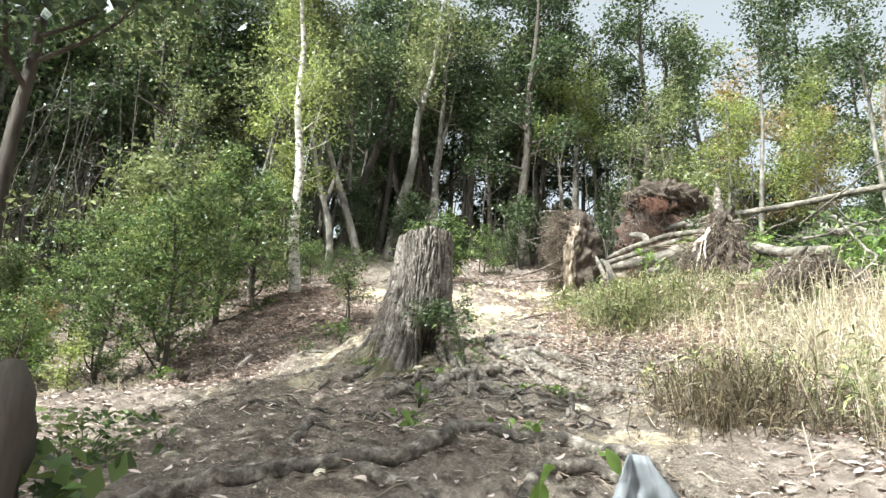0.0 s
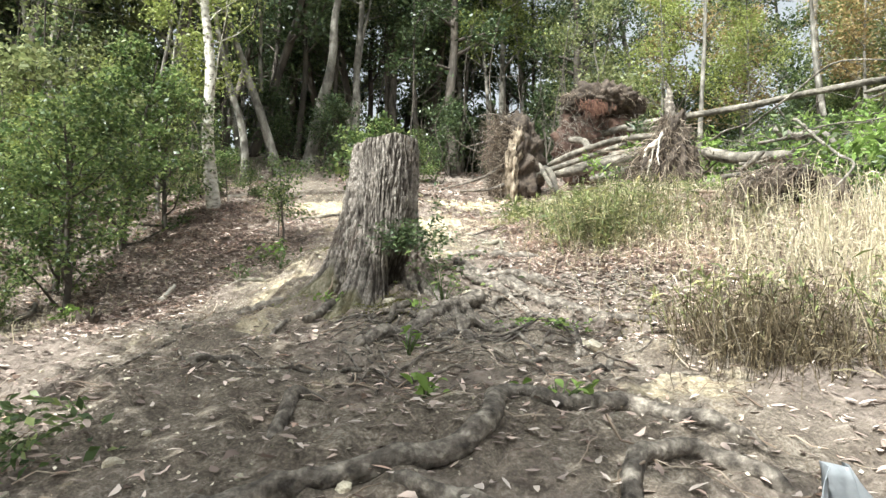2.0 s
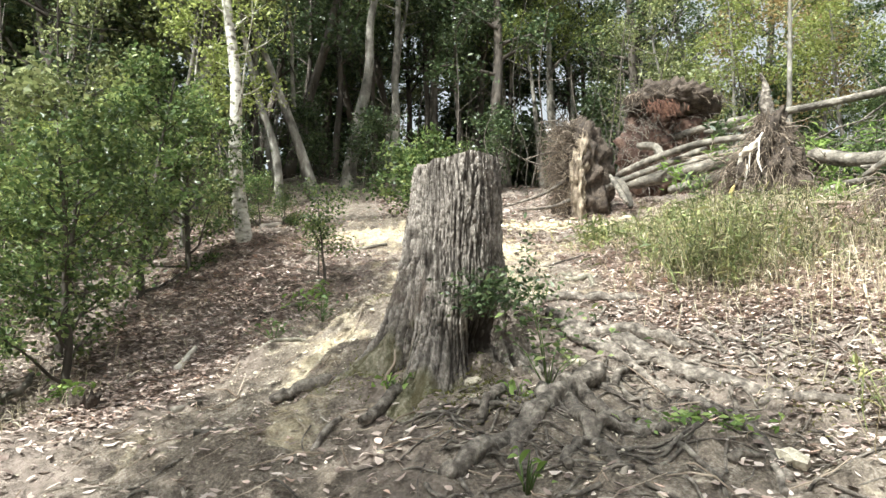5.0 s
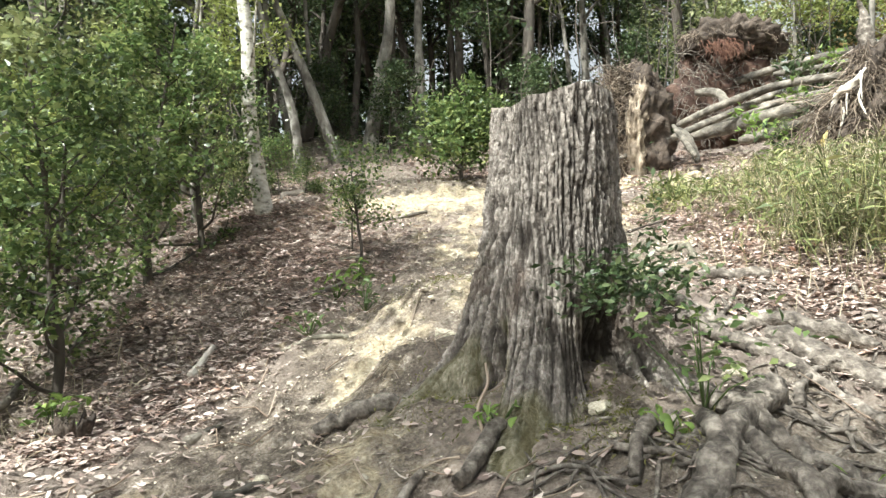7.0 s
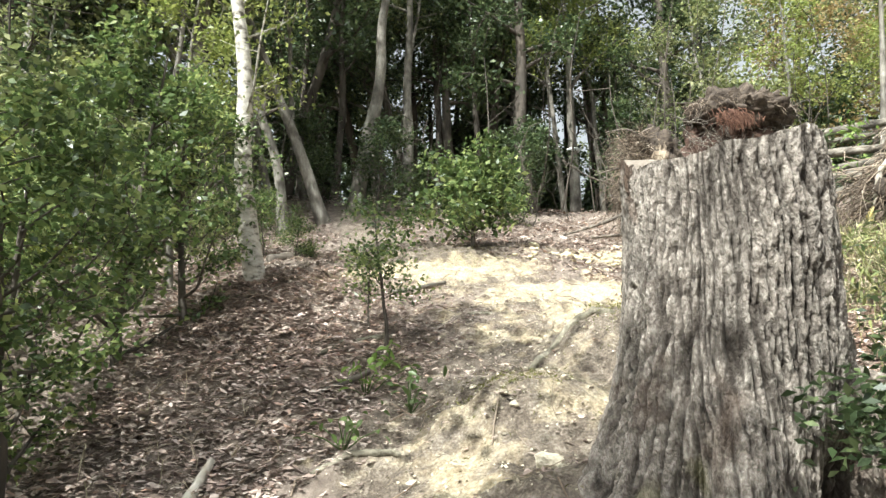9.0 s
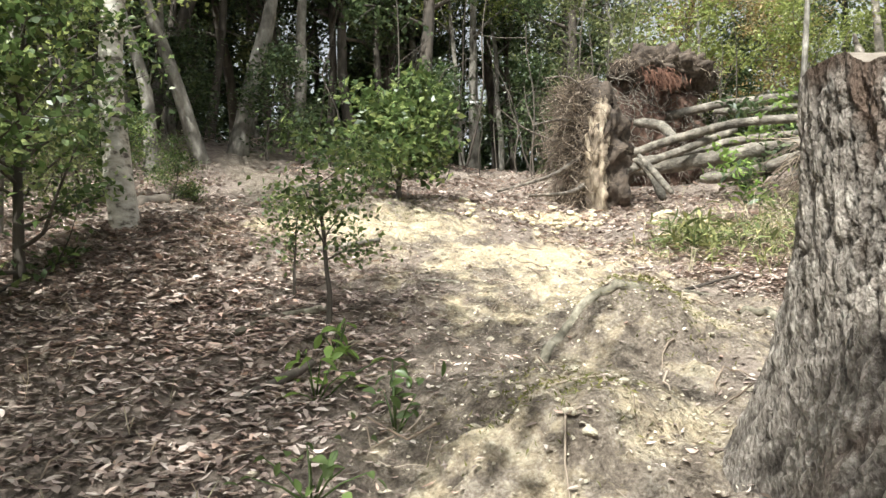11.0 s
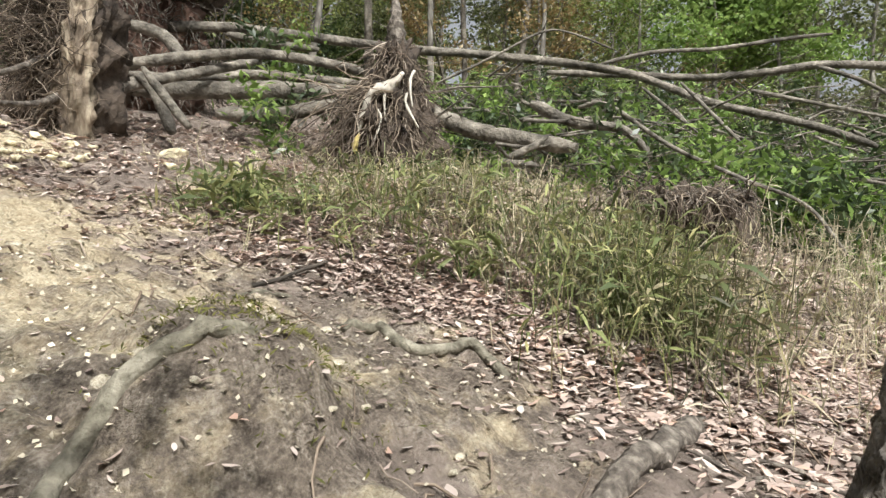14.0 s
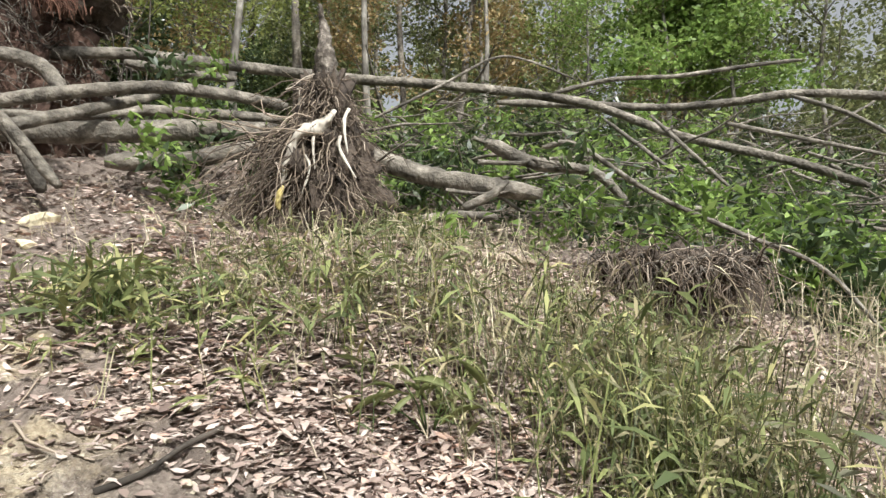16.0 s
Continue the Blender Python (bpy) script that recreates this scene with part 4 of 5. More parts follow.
def fallen_twigs():
    rng = random.Random(61)
    v, f = [], []
    for _ in range(900):
        x, y = rng.uniform(-4.5, 5), rng.uniform(2.5, 15)
        h, n = rng.uniform(0, 6.3), rng.uniform(0.08, 0.4)
        line = []
        for k in range(4):
            line.append(Vector((x, y, rough_z(x, y) + rng.uniform(0.012, 0.04))))
            h += rng.gauss(0, 0.3)
            x, y = x + math.cos(h) * n / 3, y + math.sin(h) * n / 3
        r = rng.uniform(0.002, 0.007)
        tube(v, f, line, taper(r, r * 0.6, 4), 4, cap=False)
    tagged(new("fallen_twigs", to_mesh("fallen_twigs", v, f, M_FIBRE)), "thin pale dry twigs scattered over the slope", "twigs", kind="stuff")


fallen_twigs()


def lying_sticks():
    """Single sticks and broken branches that stand out on the slope: ends on the ground, thickness, lift of the far end."""
    grey, pale, dark = "grey broken branch lying in leaf litter", "pale bleached stick lying in leaf litter", "thin dark curved twig lying on the trail"
    for n, (ax, ay, bx, by, r, lift, material, label) in enumerate((
            (-4.15, 8.6, -4.3, 9.7, 0.04, 0.06, M_LOG, grey), (-2.42, 8.02, -2.28, 8.24, 0.032, 0.0, M_LOG, grey), (3.7, 10.98, 4.25, 10.7, 0.032, 0.0, M_WHITEWOOD, pale),
            (4.1, 10.15, 4.5, 9.6, 0.028, 0.05, M_FIBRE, pale), (1.12, 10.93, 1.52, 10.76, 0.013, 0.02, M_BARK_DARK, dark), (-2.75, 9.15, -2.68, 9.45, 0.035, 0.02, M_WHITEWOOD, pale),
            (-0.83, 6.98, -0.78, 7.28, 0.009, 0.2, M_FIBRE, "thin pale stick leaning against the stump"), (-1.95, 6.95, -1.78, 7.12, 0.022, 0.0, M_LOG, grey), (3.3, 12.4, 3.9, 12.0, 0.022, 0.04, M_FIBRE, pale),
            (-2.2, 10.0, -1.75, 10.35, 0.03, 0.03, M_BARK_DARK, "dark rotten branch lying in leaf litter"), (4.5, 10.9, 4.9, 10.2, 0.03, 0.08, M_FIBRE, pale), (-1.5, 12.2, -0.9, 12.5, 0.03, 0.02, M_LOG, grey), (-3.13, 14.64, -2.56, 14.95, 0.1, 0.05, M_BARK_DARK, "thick dark rotten log on the leaf litter"))):
        a, b = Vector((ax, ay, rough_z(ax, ay) + r * 0.5)), Vector((bx, by, rough_z(bx, by) + r * 0.5 + lift))
        side = Vector((ay - by, bx - ax, 0)) * (0.12 * math.sin(n * 2.3 + 1))
        line = spline((a, a.lerp(b, 0.35) + side, a.lerp(b, 0.7) - side * 0.4, b), 7)
        v, f = [], []
        tube(v, f, line, taper(r, r * 0.7, len(line)), 9, 0.5, n * 4.3)
        tagged(new("stick", to_mesh("stick", v, f, material)), label, "stick", "sticks on the slope")


lying_sticks()


# ---- bamboo grass ----
def grass_field(name, label, spots, material, rng_seed, high, blade, leaves=4, lean=0.25, broad=0.032):
    """Upright stems, each with narrow drooping blades. spots: (count, x, y, spread x, spread y)."""
    rng = np.random.default_rng(rng_seed)
    xs, ys, hs = [], [], []
    for n, cx, cy, sx, sy, k in spots:
        xs.append(rng.normal(cx, sx, n)), ys.append(rng.normal(cy, sy, n)), hs.append(np.full(n, k))
    x, y, k = np.concatenate(xs), np.concatenate(ys), np.concatenate(hs)
    keep = (trail_gap(x, y) > 1.25) & (np.hypot(x - STUMP.x, y - STUMP.y) > 1.3) & (np.hypot(x - 4.65, y - 9.4) > 0.55) & (rng.uniform(size=len(x)) > 0.7 * trail_mask(x, y))
    x, y, k = x[keep], y[keep], k[keep]
    n = len(x)
    foot = np.stack([x, y, land(x, y) - 0.03], 1)
    h = high * k * rng.uniform(0.5, 1.25, n)
    tilt = rng.normal(0, lean, (n, 2))
    top = foot + np.stack([tilt[:, 0] * h, tilt[:, 1] * h, h], 1)
    bow = rng.normal(0, 0.06, (n, 3)) * h[:, None]
    mid = (foot + top) / 2 + bow
    side = unit(rng, n) * np.array([1, 1, 0.1])
    side = side / np.linalg.norm(side, axis=1, keepdims=True) * 0.0028
    stems = np.stack([np.stack([p - side, p + side], 1) for p in (foot, mid, top)], 1)
    ribbons = []
    for i in range(leaves):
        t = rng.uniform(0.35, 1.0, n)[:, None]
        p = foot * (1 - t) ** 2 + 2 * mid * t * (1 - t) + top * t * t
        a = rng.uniform(0, 2 * np.pi, n)
        d = np.stack([np.cos(a), np.sin(a), rng.normal(0.55, 0.5, n)], 1)
        d /= np.linalg.norm(d, axis=1, keepdims=True)
        ln = (blade * rng.uniform(0.5, 1.3, n))[:, None]
        w = np.stack([-np.sin(a), np.cos(a), rng.normal(0, 0.5, n)], 1) * (ln * broad)
        sag = np.array([0, 0, 1]) * ln * rng.uniform(0.1, 0.6, n)[:, None]
        ribbons.append(np.stack([np.stack([p - w * 0.3, p + w * 0.3], 1), np.stack([p + d * ln * 0.5 - w - sag * 0.2, p + d * ln * 0.5 + w - sag * 0.2], 1), np.stack([p + d * ln - w * 0.1 - sag, p + d * ln + w * 0.1 - sag], 1)], 1))
    rows = np.concatenate([stems] + ribbons)
    tagged(new(name, strips_mesh(name, rows, material)), label, "grass", kind="stuff")


def moss_tufts():
    """Short mossy grass on the hummocks beside the trail and round the stump's foot."""
    rng = np.random.default_rng(66)
    out = []
    for n, cx, cy, s in ((900, 0.15, 10.0, 0.2), (500, -0.95, 9.2, 0.2), (900, -0.3, 7.05, 0.22), (600, 1.9, 6.9, 0.25), (500, -1.0, 7.5, 0.2), (500, -0.4, 13.5, 0.3)):
        x, y = rng.normal(cx, s, n), rng.normal(cy, s, n)
        c = np.stack([x, y, [rough_z(a, b) + 0.025 for a, b in zip(x, y)]], 1)
        out.append(leaf_quads(rng, c, 0.032, 0.2, 0.2))
    tagged(new("moss_tufts", quads_mesh("moss_tufts", np.concatenate(out), M_MOSS)), "short mossy yellow-green tufts on bare hummocks", "moss", kind="stuff")


moss_tufts()
grass_field("dry_grass", "tall dry straw-coloured bamboo grass on the bank", ((620, 3.9, 5.9, 0.6, 0.9, 1.0), (560, 4.8, 6.8, 0.95, 0.8, 1.1), (130, 3.1, 4.3, 0.35, 0.6, 0.95), (220, 4.9, 7.6, 0.7, 0.6, 1.1), (180, 6.5, 7.5, 1.0, 1.2, 1.0), (150, 3.4, 7.4, 0.6, 0.6, 0.8)),
            M_STRAW, 41, 0.62, 0.13, 4, 0.2, 0.036)
grass_field("bamboo_grass", "olive green bamboo grass with yellowed blades", ((110, 2.8, 9.6, 0.35, 0.5, 1.1), (80, 3.2, 10.4, 0.6, 0.6, 0.9), (130, 2.75, 11.3, 0.4, 0.55, 0.7), (90, 2.6, 6.3, 0.3, 0.35, 0.75), (200, 2.3, 9.25, 0.28, 0.3, 1.15), (60, 3.7, 8.9, 0.6, 0.6, 0.9), (150, 4.6, 11.6, 0.6, 0.4, 0.6), (150, 2.3, 12.1, 0.28, 0.28, 0.55), (60, 3.2, 5.2, 0.3, 0.3, 1.0)),
            M_SASA, 42, 0.55, 0.15, 5, 0.25, 0.06)
grass_field("bamboo_stems", "thicket of thin dull green bamboo grass stems", ((260, 2.35, 9.2, 0.34, 0.34, 1.3), (190, 2.85, 9.6, 0.4, 0.5, 1.2), (120, 2.9, 10.7, 0.4, 0.6, 0.9), (110, 3.6, 9.2, 0.5, 0.5, 1.0), (70, 4.2, 8.5, 0.5, 0.6, 1.0)), M_DULLSASA, 45, 0.48, 0.14, 4, 0.3, 0.05)
grass_field("withered_tuft", "dense brown tuft of withered bamboo grass", ((800, 2.2, 5.6, 0.26, 0.3, 0.9), (260, 2.6, 5.2, 0.4, 0.3, 0.5)), M_WITHERED, 46, 0.52, 0.12, 4, 0.3, 0.04)
grass_field("sparse_grass", "sparse dry grass stalks among leaf litter", ((380, 3.6, 11.4, 1.0, 1.0, 0.7), (200, 3.2, 9.6, 0.8, 0.9, 1.0), (200, 2.6, 8.2, 0.6, 0.7, 0.6), (400, -4.5, 8.5, 1.0, 1.5, 0.5), (300, 6.5, 9.5, 1.3, 1.5, 0.8)), M_STRAW, 43, 0.45, 0.14, 3)


# ---- small plants ----
def broad_leaf(q, material):
    """A pointed oval leaf, folded along its midrib, laid over the rhombus q."""
    tail, left, tip, right = (Vector(p) for p in q)
    mid = tail.lerp(tip, 0.5)
    verts, faces = [], []
    for k in range(7):
        t = k / 6
        rib = tail.lerp(tip, t) - Vector((0, 0, 0.25 * (tip - tail).length * t * t))
        w = math.sin(math.pi * min(1, t * 0.97 + 0.02)) ** 0.8 * 1.15
        verts += [rib + (left - mid) * w, rib, rib + (right - mid) * w]
    for k in range(6):
        a = k * 3
        faces += [(a, a + 1, a + 4, a + 3), (a + 1, a + 2, a + 5, a + 4)]
    return to_mesh("leaf", verts, faces, material)


def sprout(name, label, x, y, count, spread, high, size, material, seed, narrow=0.5):
    rng = np.random.default_rng(seed)
    root = thing(name, label, "plant", (x, y, rough_z(x, y) - 0.01))
    d = rng.normal(size=(count, 3)) * np.array([spread, spread, 0])
    d[:, 2] = rng.uniform(0.25, 1.0, count) * high
    quads = leaf_quads(rng, d, size, 0.5, 0.16 if material is M_SASA else (0.2 if size > 0.15 else narrow), 0.1)
    if count < 30:
        for q in quads:
            part("leaf", broad_leaf(q, material), root)
    else:
        tagged(part("leaves", quads_mesh("leaves", quads, material), root), kind="stuff")
    for k in range(min(8, count)):
        p, v, f = Vector(quads[k][0]), [], []
        tube(v, f, [Vector((p.x * 0.1, p.y * 0.1, 0)), Vector((p.x * 0.5, p.y * 0.5, p.z * 0.6)), p], [0.005, 0.004, 0.002], 5)
        part("stem", to_mesh("stem", v, f, M_BUSH), root)


for n, (x, y, count, spread, high, size, material, label) in enumerate((
        (0.38, 2.36, 22, 0.08, 0.86, 0.08, M_FRESH, "fresh green broad-leaved seedling beside the trail"), (-0.05, 2.95, 20, 0.08, 0.22, 0.075, M_FRESH, "fresh green seedling low on the trail"), (-0.2, 4.75, 14, 0.06, 0.16, 0.07, M_FRESH, "fresh green seedling among roots"),
        (0.45, 4.6, 14, 0.1, 0.14, 0.07, M_FRESH, "fresh green seedling among roots"), (0.96, 6.45, 120, 0.16, 0.14, 0.06, M_FRESH, "clump of bright green herbs on the slope"),
        (-1.62, 10.35, 8, 0.05, 0.2, 0.12, M_FRESH, "small seedling with one large bright leaf"), (-1.78, 10.0, 24, 0.12, 0.25, 0.07, M_FRESH, "bright green seedling in leaf litter"),
        (-0.75, 7.05, 26, 0.08, 0.13, 0.06, M_FRESH, "green seedling at the foot of the stump"), (-0.2, 5.9, 10, 0.05, 0.2, 0.06, M_FRESH, "small green seedling on the trail"),
        (0.2, 7.15, 160, 0.2, 0.5, 0.06, M_BUSH, "dark green sprouts growing from the base of the stump"), (-0.05, 6.98, 22, 0.07, 0.14, 0.06, M_FRESH, "green seedling by the stump"),
        (2.0, 11.9, 110, 0.2, 0.34, 0.2, M_SASA, "leafy green plant at the edge of the trail"), (2.1, 10.2, 22, 0.12, 0.3, 0.16, M_SASA, "young bamboo grass with broad yellow-green blades"),
        (-2.1, 4.4, 300, 0.22, 0.34, 0.07, M_BUSH, "dark green leafy clump beside the trail"), (-3.6, 8.9, 40, 0.12, 0.25, 0.1, M_FRESH, "bright green broad leaves under the shrubs"),
        (-1.9, 9.2, 20, 0.15, 0.2, 0.06, M_BUSH, "low dark green seedling"), (-1.5, 9.55, 26, 0.1, 0.3, 0.06, M_BUSH, "low dark green seedling"))):
    sprout("seedling" if count < 100 else "herb_clump", label, x, y, count, spread, high, size, material, 200 + n)


def old_stub():
    """A small rotten stump under the shrubs."""
    root = thing("rotten_stump", "small dark rotten stump under the shrubs", "stump", on_land(-3.22, 8.4))
    v, f, n = [], [], 40
    for j in range(9):
        for i in range(n):
            a = 2 * math.pi * i / n
            w = 0.1 * (1 + 0.5 * math.exp(-j * 0.8)) * (1 + 0.25 * noise.noise(Vector((math.cos(a) * 2, math.sin(a) * 2, j * 0.3))))
            v.append((math.cos(a) * w, math.sin(a) * w, -0.08 + j * 0.032 * (1 + 0.5 * noise.noise(Vector((math.cos(a) * 3, math.sin(a) * 3, 5))))))
    for j in range(8):
        f += [(j * n + i, j * n + (i + 1) % n, (j + 1) * n + (i + 1) % n, (j + 1) * n + i) for i in range(n)]
    v.append((0, 0, 0.1))
    f += [(8 * n + i, 8 * n + (i + 1) % n, 9 * n) for i in range(n)]
    part("trunk", to_mesh("trunk", v, f, M_DARKSOIL), root)


old_stub()


# ---- trees and shrubs ----
def grow(seed, high, r0, lean, bow, first, limbs, limb_len, up, bark, leaf, leaf_n, leaf_size, spread, rise=0.35, twigs=3, sides=9, limb_r=0.5):
    """Trunk and crown meshes of one tree at the origin."""
    rng, nr = random.Random(seed), np.random.default_rng(seed)
    v, f, tips = [], [], []
    line = [Vector((0, 0, -0.25))]
    for k in range(1, 7):
        t = k / 6
        line.append(Vector((lean[0] * high * t + bow * math.sin(t * 3.0 + seed) + rng.gauss(0, 0.03) * high * 0.15, lean[1] * high * t + bow * math.cos(t * 2.6 + seed) * 0.6 + rng.gauss(0, 0.03) * high * 0.15, high * t)))
    trunk = spline(line, 4)
    n = len(trunk)
    tube(v, f, trunk, [r0 * (1.0 - 0.82 * i / (n - 1)) + r0 * 0.5 * math.exp(-i * 1.2) for i in range(n)], sides, 0.25, seed)
    for k in range(limbs):
        t = first + (1 - first) * (k + rng.random()) / limbs
        i = min(n - 2, int(t * (n - 1)))
        p, a = trunk[i], rng.uniform(0, 2 * math.pi)
        d = Vector((math.cos(a), math.sin(a), up + rng.gauss(0, 0.25))).normalized()
        ln = limb_len * (1.15 - 0.6 * (t - first) / (1 - first)) * rng.uniform(0.6, 1.2)
        seg = [p]
        for _ in range(4):
            d = (d + Vector((rng.gauss(0, 0.25), rng.gauss(0, 0.25), rng.gauss(rise * 0.3, 0.15)))).normalized()
            seg.append(seg[-1] + d * ln / 4)
        limb = spline(seg, 2)
        r = r0 * (1 - 0.8 * t) * limb_r
        tube(v, f, limb, taper(r, r * 0.25, len(limb)), max(4, sides - 2), cap=False)
        tips += limb[3:]
        for _ in range(twigs):
            q = limb[rng.randrange(2, len(limb))]
            e = (d + Vector([rng.gauss(0, 0.7) for _ in range(3)])).normalized()
            end = q + e * ln * rng.uniform(0.25, 0.5)
            tube(v, f, [q, q.lerp(end, 0.5) + Vector((0, 0, rng.gauss(0, 0.06))), end], [r * 0.3, r * 0.2, r * 0.1], 4, cap=False)
            tips += [q.lerp(end, 0.6), end]
    tips = np.array([tuple(t) for t in tips])
    weight = nr.uniform(0.2, 1, len(tips)) ** 2
    pick = tips[nr.choice(len(tips), leaf_n, p=weight / weight.sum())]
    c = pick + nr.normal(size=(leaf_n, 3)) * np.array([spread, spread, spread * 0.6])
    c = c[c[:, 2] > 0.12 * high * 0.5]
    return to_mesh("trunk", v, f, bark), quads_mesh("crown", leaf_quads(nr, c, leaf_size, 0.35, 0.55, 0.15), leaf)


def plant_tree(name, label, meshes, x, y, turn=0.0, size=1.0, category="tree", group="", tilt=(0, 0)):
    root = thing(name, label, category, group=group)
    part("trunk", meshes[0], root)
    part("crown", meshes[1], root)
    root.matrix_basis = Matrix.Translation((x, y, float(land(x, y)))) @ Euler((tilt[0], tilt[1], turn)).to_matrix().to_4x4() @ Matrix.Scale(size, 4)
    return root


# the pale birch beside the trail
plant_tree("birch_tree", "slender birch with pale peeling bark and sparse young leaves", grow(11, 7.6, 0.115, (-0.085, -0.08), 0.05, 0.28, 17, 1.2, 0.5, M_BARK_PALE, M_LIME, 4200, 0.07, 0.2, limb_r=0.2), -2.97, 12.85)

# evergreen shrubs on the slope below the trail
SHRUBS = [grow(30 + k, 2.7, 0.045, (0.05, 0.03), 0.06, 0.09, 25, 1.0, 0.42, M_BARK_DARK, (M_BUSH, M_BUSH, M_LIME)[k], 4300, 0.072, 0.095) for k in range(3)]
for k, (x, y, s, t) in enumerate(((-3.9, 11.35, 1.1, 0.3), (-3.52, 11.98, 0.9, 2.0), (-3.9, 9.45, 0.95, 4.0), (-4.3, 10.2, 0.95, 1.1), (-5.2, 12.2, 0.9, 5.0), (-5.4, 8.3, 0.6, 3.0), (-5.9, 10.6, 0.8, 0.5), (-4.6, 7.4, 0.45, 1.0), (-6.4, 13.5, 0.9, 1.9), (-4.6, 9.1, 0.7, 0.8), (-4.3, 8.5, 0.4, 2.6))):
    plant_tree("evergreen_shrub", "bushy evergreen shrub with small glossy leaves on a thin dark stem", SHRUBS[(0, 1, 0, 1, 2, 0, 1, 1, 2, 1, 0)[k]], x, y, t, s, "shrub", "evergreen shrubs below the trail")

for x, y, s, t, mat, label in ((-5.35, 8.9, 0.5, 1.0, M_AUTUMN, "small bush with orange-brown withered leaves"), (-4.7, 7.9, 0.42, 2.0, M_FRESH, "low bush in bright green leaf"), (-6.3, 9.6, 0.6, 3.0, M_FRESH, "low bush in bright green leaf"), (-3.9, 7.3, 0.3, 4.0, M_LIME, "low bush in yellow-green leaf")):
    plant_tree("low_bush", label, grow(140 + int(t), 2.2, 0.03, (0.04, 0), 0.05, 0.1, 14, 0.9, 0.45, M_BARK_DARK, mat, 900, 0.13, 0.16), x, y, t, s, "shrub", "low bushes below the trail")

MID = grow(51, 1.5, 0.04, (0.05, 0), 0.04, 0.12, 16, 0.75, 0.4, M_BARK_DARK, M_BUSH, 3400, 0.12, 0.16)
plant_tree("broadleaf_shrub", "round shrub with broad glossy green leaves on a clay hump", MID, -0.35, 13.95, 0.7, 0.82, "shrub")
plant_tree("sapling", "thin evergreen sapling standing in leaf litter", grow(52, 1.25, 0.02, (-0.05, 0.02), 0.03, 0.35, 9, 0.45, 0.4, M_BARK_DARK, M_BUSH, 1300, 0.046, 0.1), -1.62, 10.75, 0, 1.0, "sapling")
plant_tree("sapling", "small evergreen sapling in leaf litter", grow(53, 0.7, 0.012, (0.05, 0.0), 0.02, 0.3, 7, 0.3, 0.5, M_BARK_DARK, M_BUSH, 520, 0.042, 0.08), -1.75, 11.4, 0, 1.0, "sapling")

plant_tree("young_tree", "slender young tree with yellow-green leaves behind the shrubs", grow(54, 4.6, 0.04, (0.05, 0.0), 0.08, 0.3, 16, 0.9, 0.6, M_BARK_GREY, M_LIME, 2600, 0.075, 0.14), -4.05, 13.3, 0, 1.0, "tree")

BRIGHT = grow(55, 4.8, 0.06, (0.03, 0.02), 0.1, 0.35, 20, 1.25, 0.4, M_BARK_GREY, M_FRESH, 6500, 0.13, 0.24)
for x, y, t, s in ((12.6, 9.6, 0.2, 1.0), (13.2, 8.6, 2.4, 0.95)):
    plant_tree("young_tree", "young tree with a dense bright green crown", BRIGHT, x, y, t, s, "tree")

# forest trees: a few kinds, repeated
TALL = [grow(60 + k, (10.5, 9.5, 12.0, 11.0)[k], (0.17, 0.13, 0.2, 0.15)[k], ((0.05, 0.0), (-0.1, 0.03), (0.0, 0.04), (0.13, -0.02))[k], 0.4, 0.3, 20, 2.3, 0.5, (M_BARK_GREY, M_BARK_GREY, M_BARK_DARK, M_BARK_DARK)[k],
             (M_OLIVE, M_CANOPY, M_CANOPY, M_CANOPY)[k], 6200, 0.155, 0.3, twigs=3, sides=7) for k in range(4)]
YOUNG = [grow(70 + k, 5.5, 0.06, (0.06, 0.02), 0.12, 0.2, 16, 1.4, 0.5, M_BARK_GREY, (M_LIME, M_OLIVE, M_FRESH, M_AUTUMN)[k], 3800, 0.1, 0.22, twigs=3, sides=7) for k in range(4)]
UNDER = [grow(80 + k, 2.4, 0.04, (0.04, 0), 0.06, 0.1, 15, 1.15, 0.35, M_BARK_DARK, (M_CANOPY, M_BUSH, M_OLIVE)[k], 3000, 0.1, 0.2, twigs=2, sides=6) for k in range(3)]
LEAN_B = grow(92, 8.5, 0.085, (-0.16, 0.0), 0.1, 0.5, 10, 1.5, 0.6, M_BARK_GREY, M_CANOPY, 2600, 0.115, 0.3)

DARK_B = grow(93, 8.5, 0.12, (-0.07, 0.02), 0.16, 0.42, 12, 1.7, 0.6, M_BARK_DARK, M_CANOPY, 3200, 0.12, 0.3)


def in_the_way(x, y):
    return trail_gap(np.array(x), np.array(y)) < 1.5 or (-3.2 < x < 9.5 and y < 17.5) or (9.0 < x < 13 and 6 < y < 13)


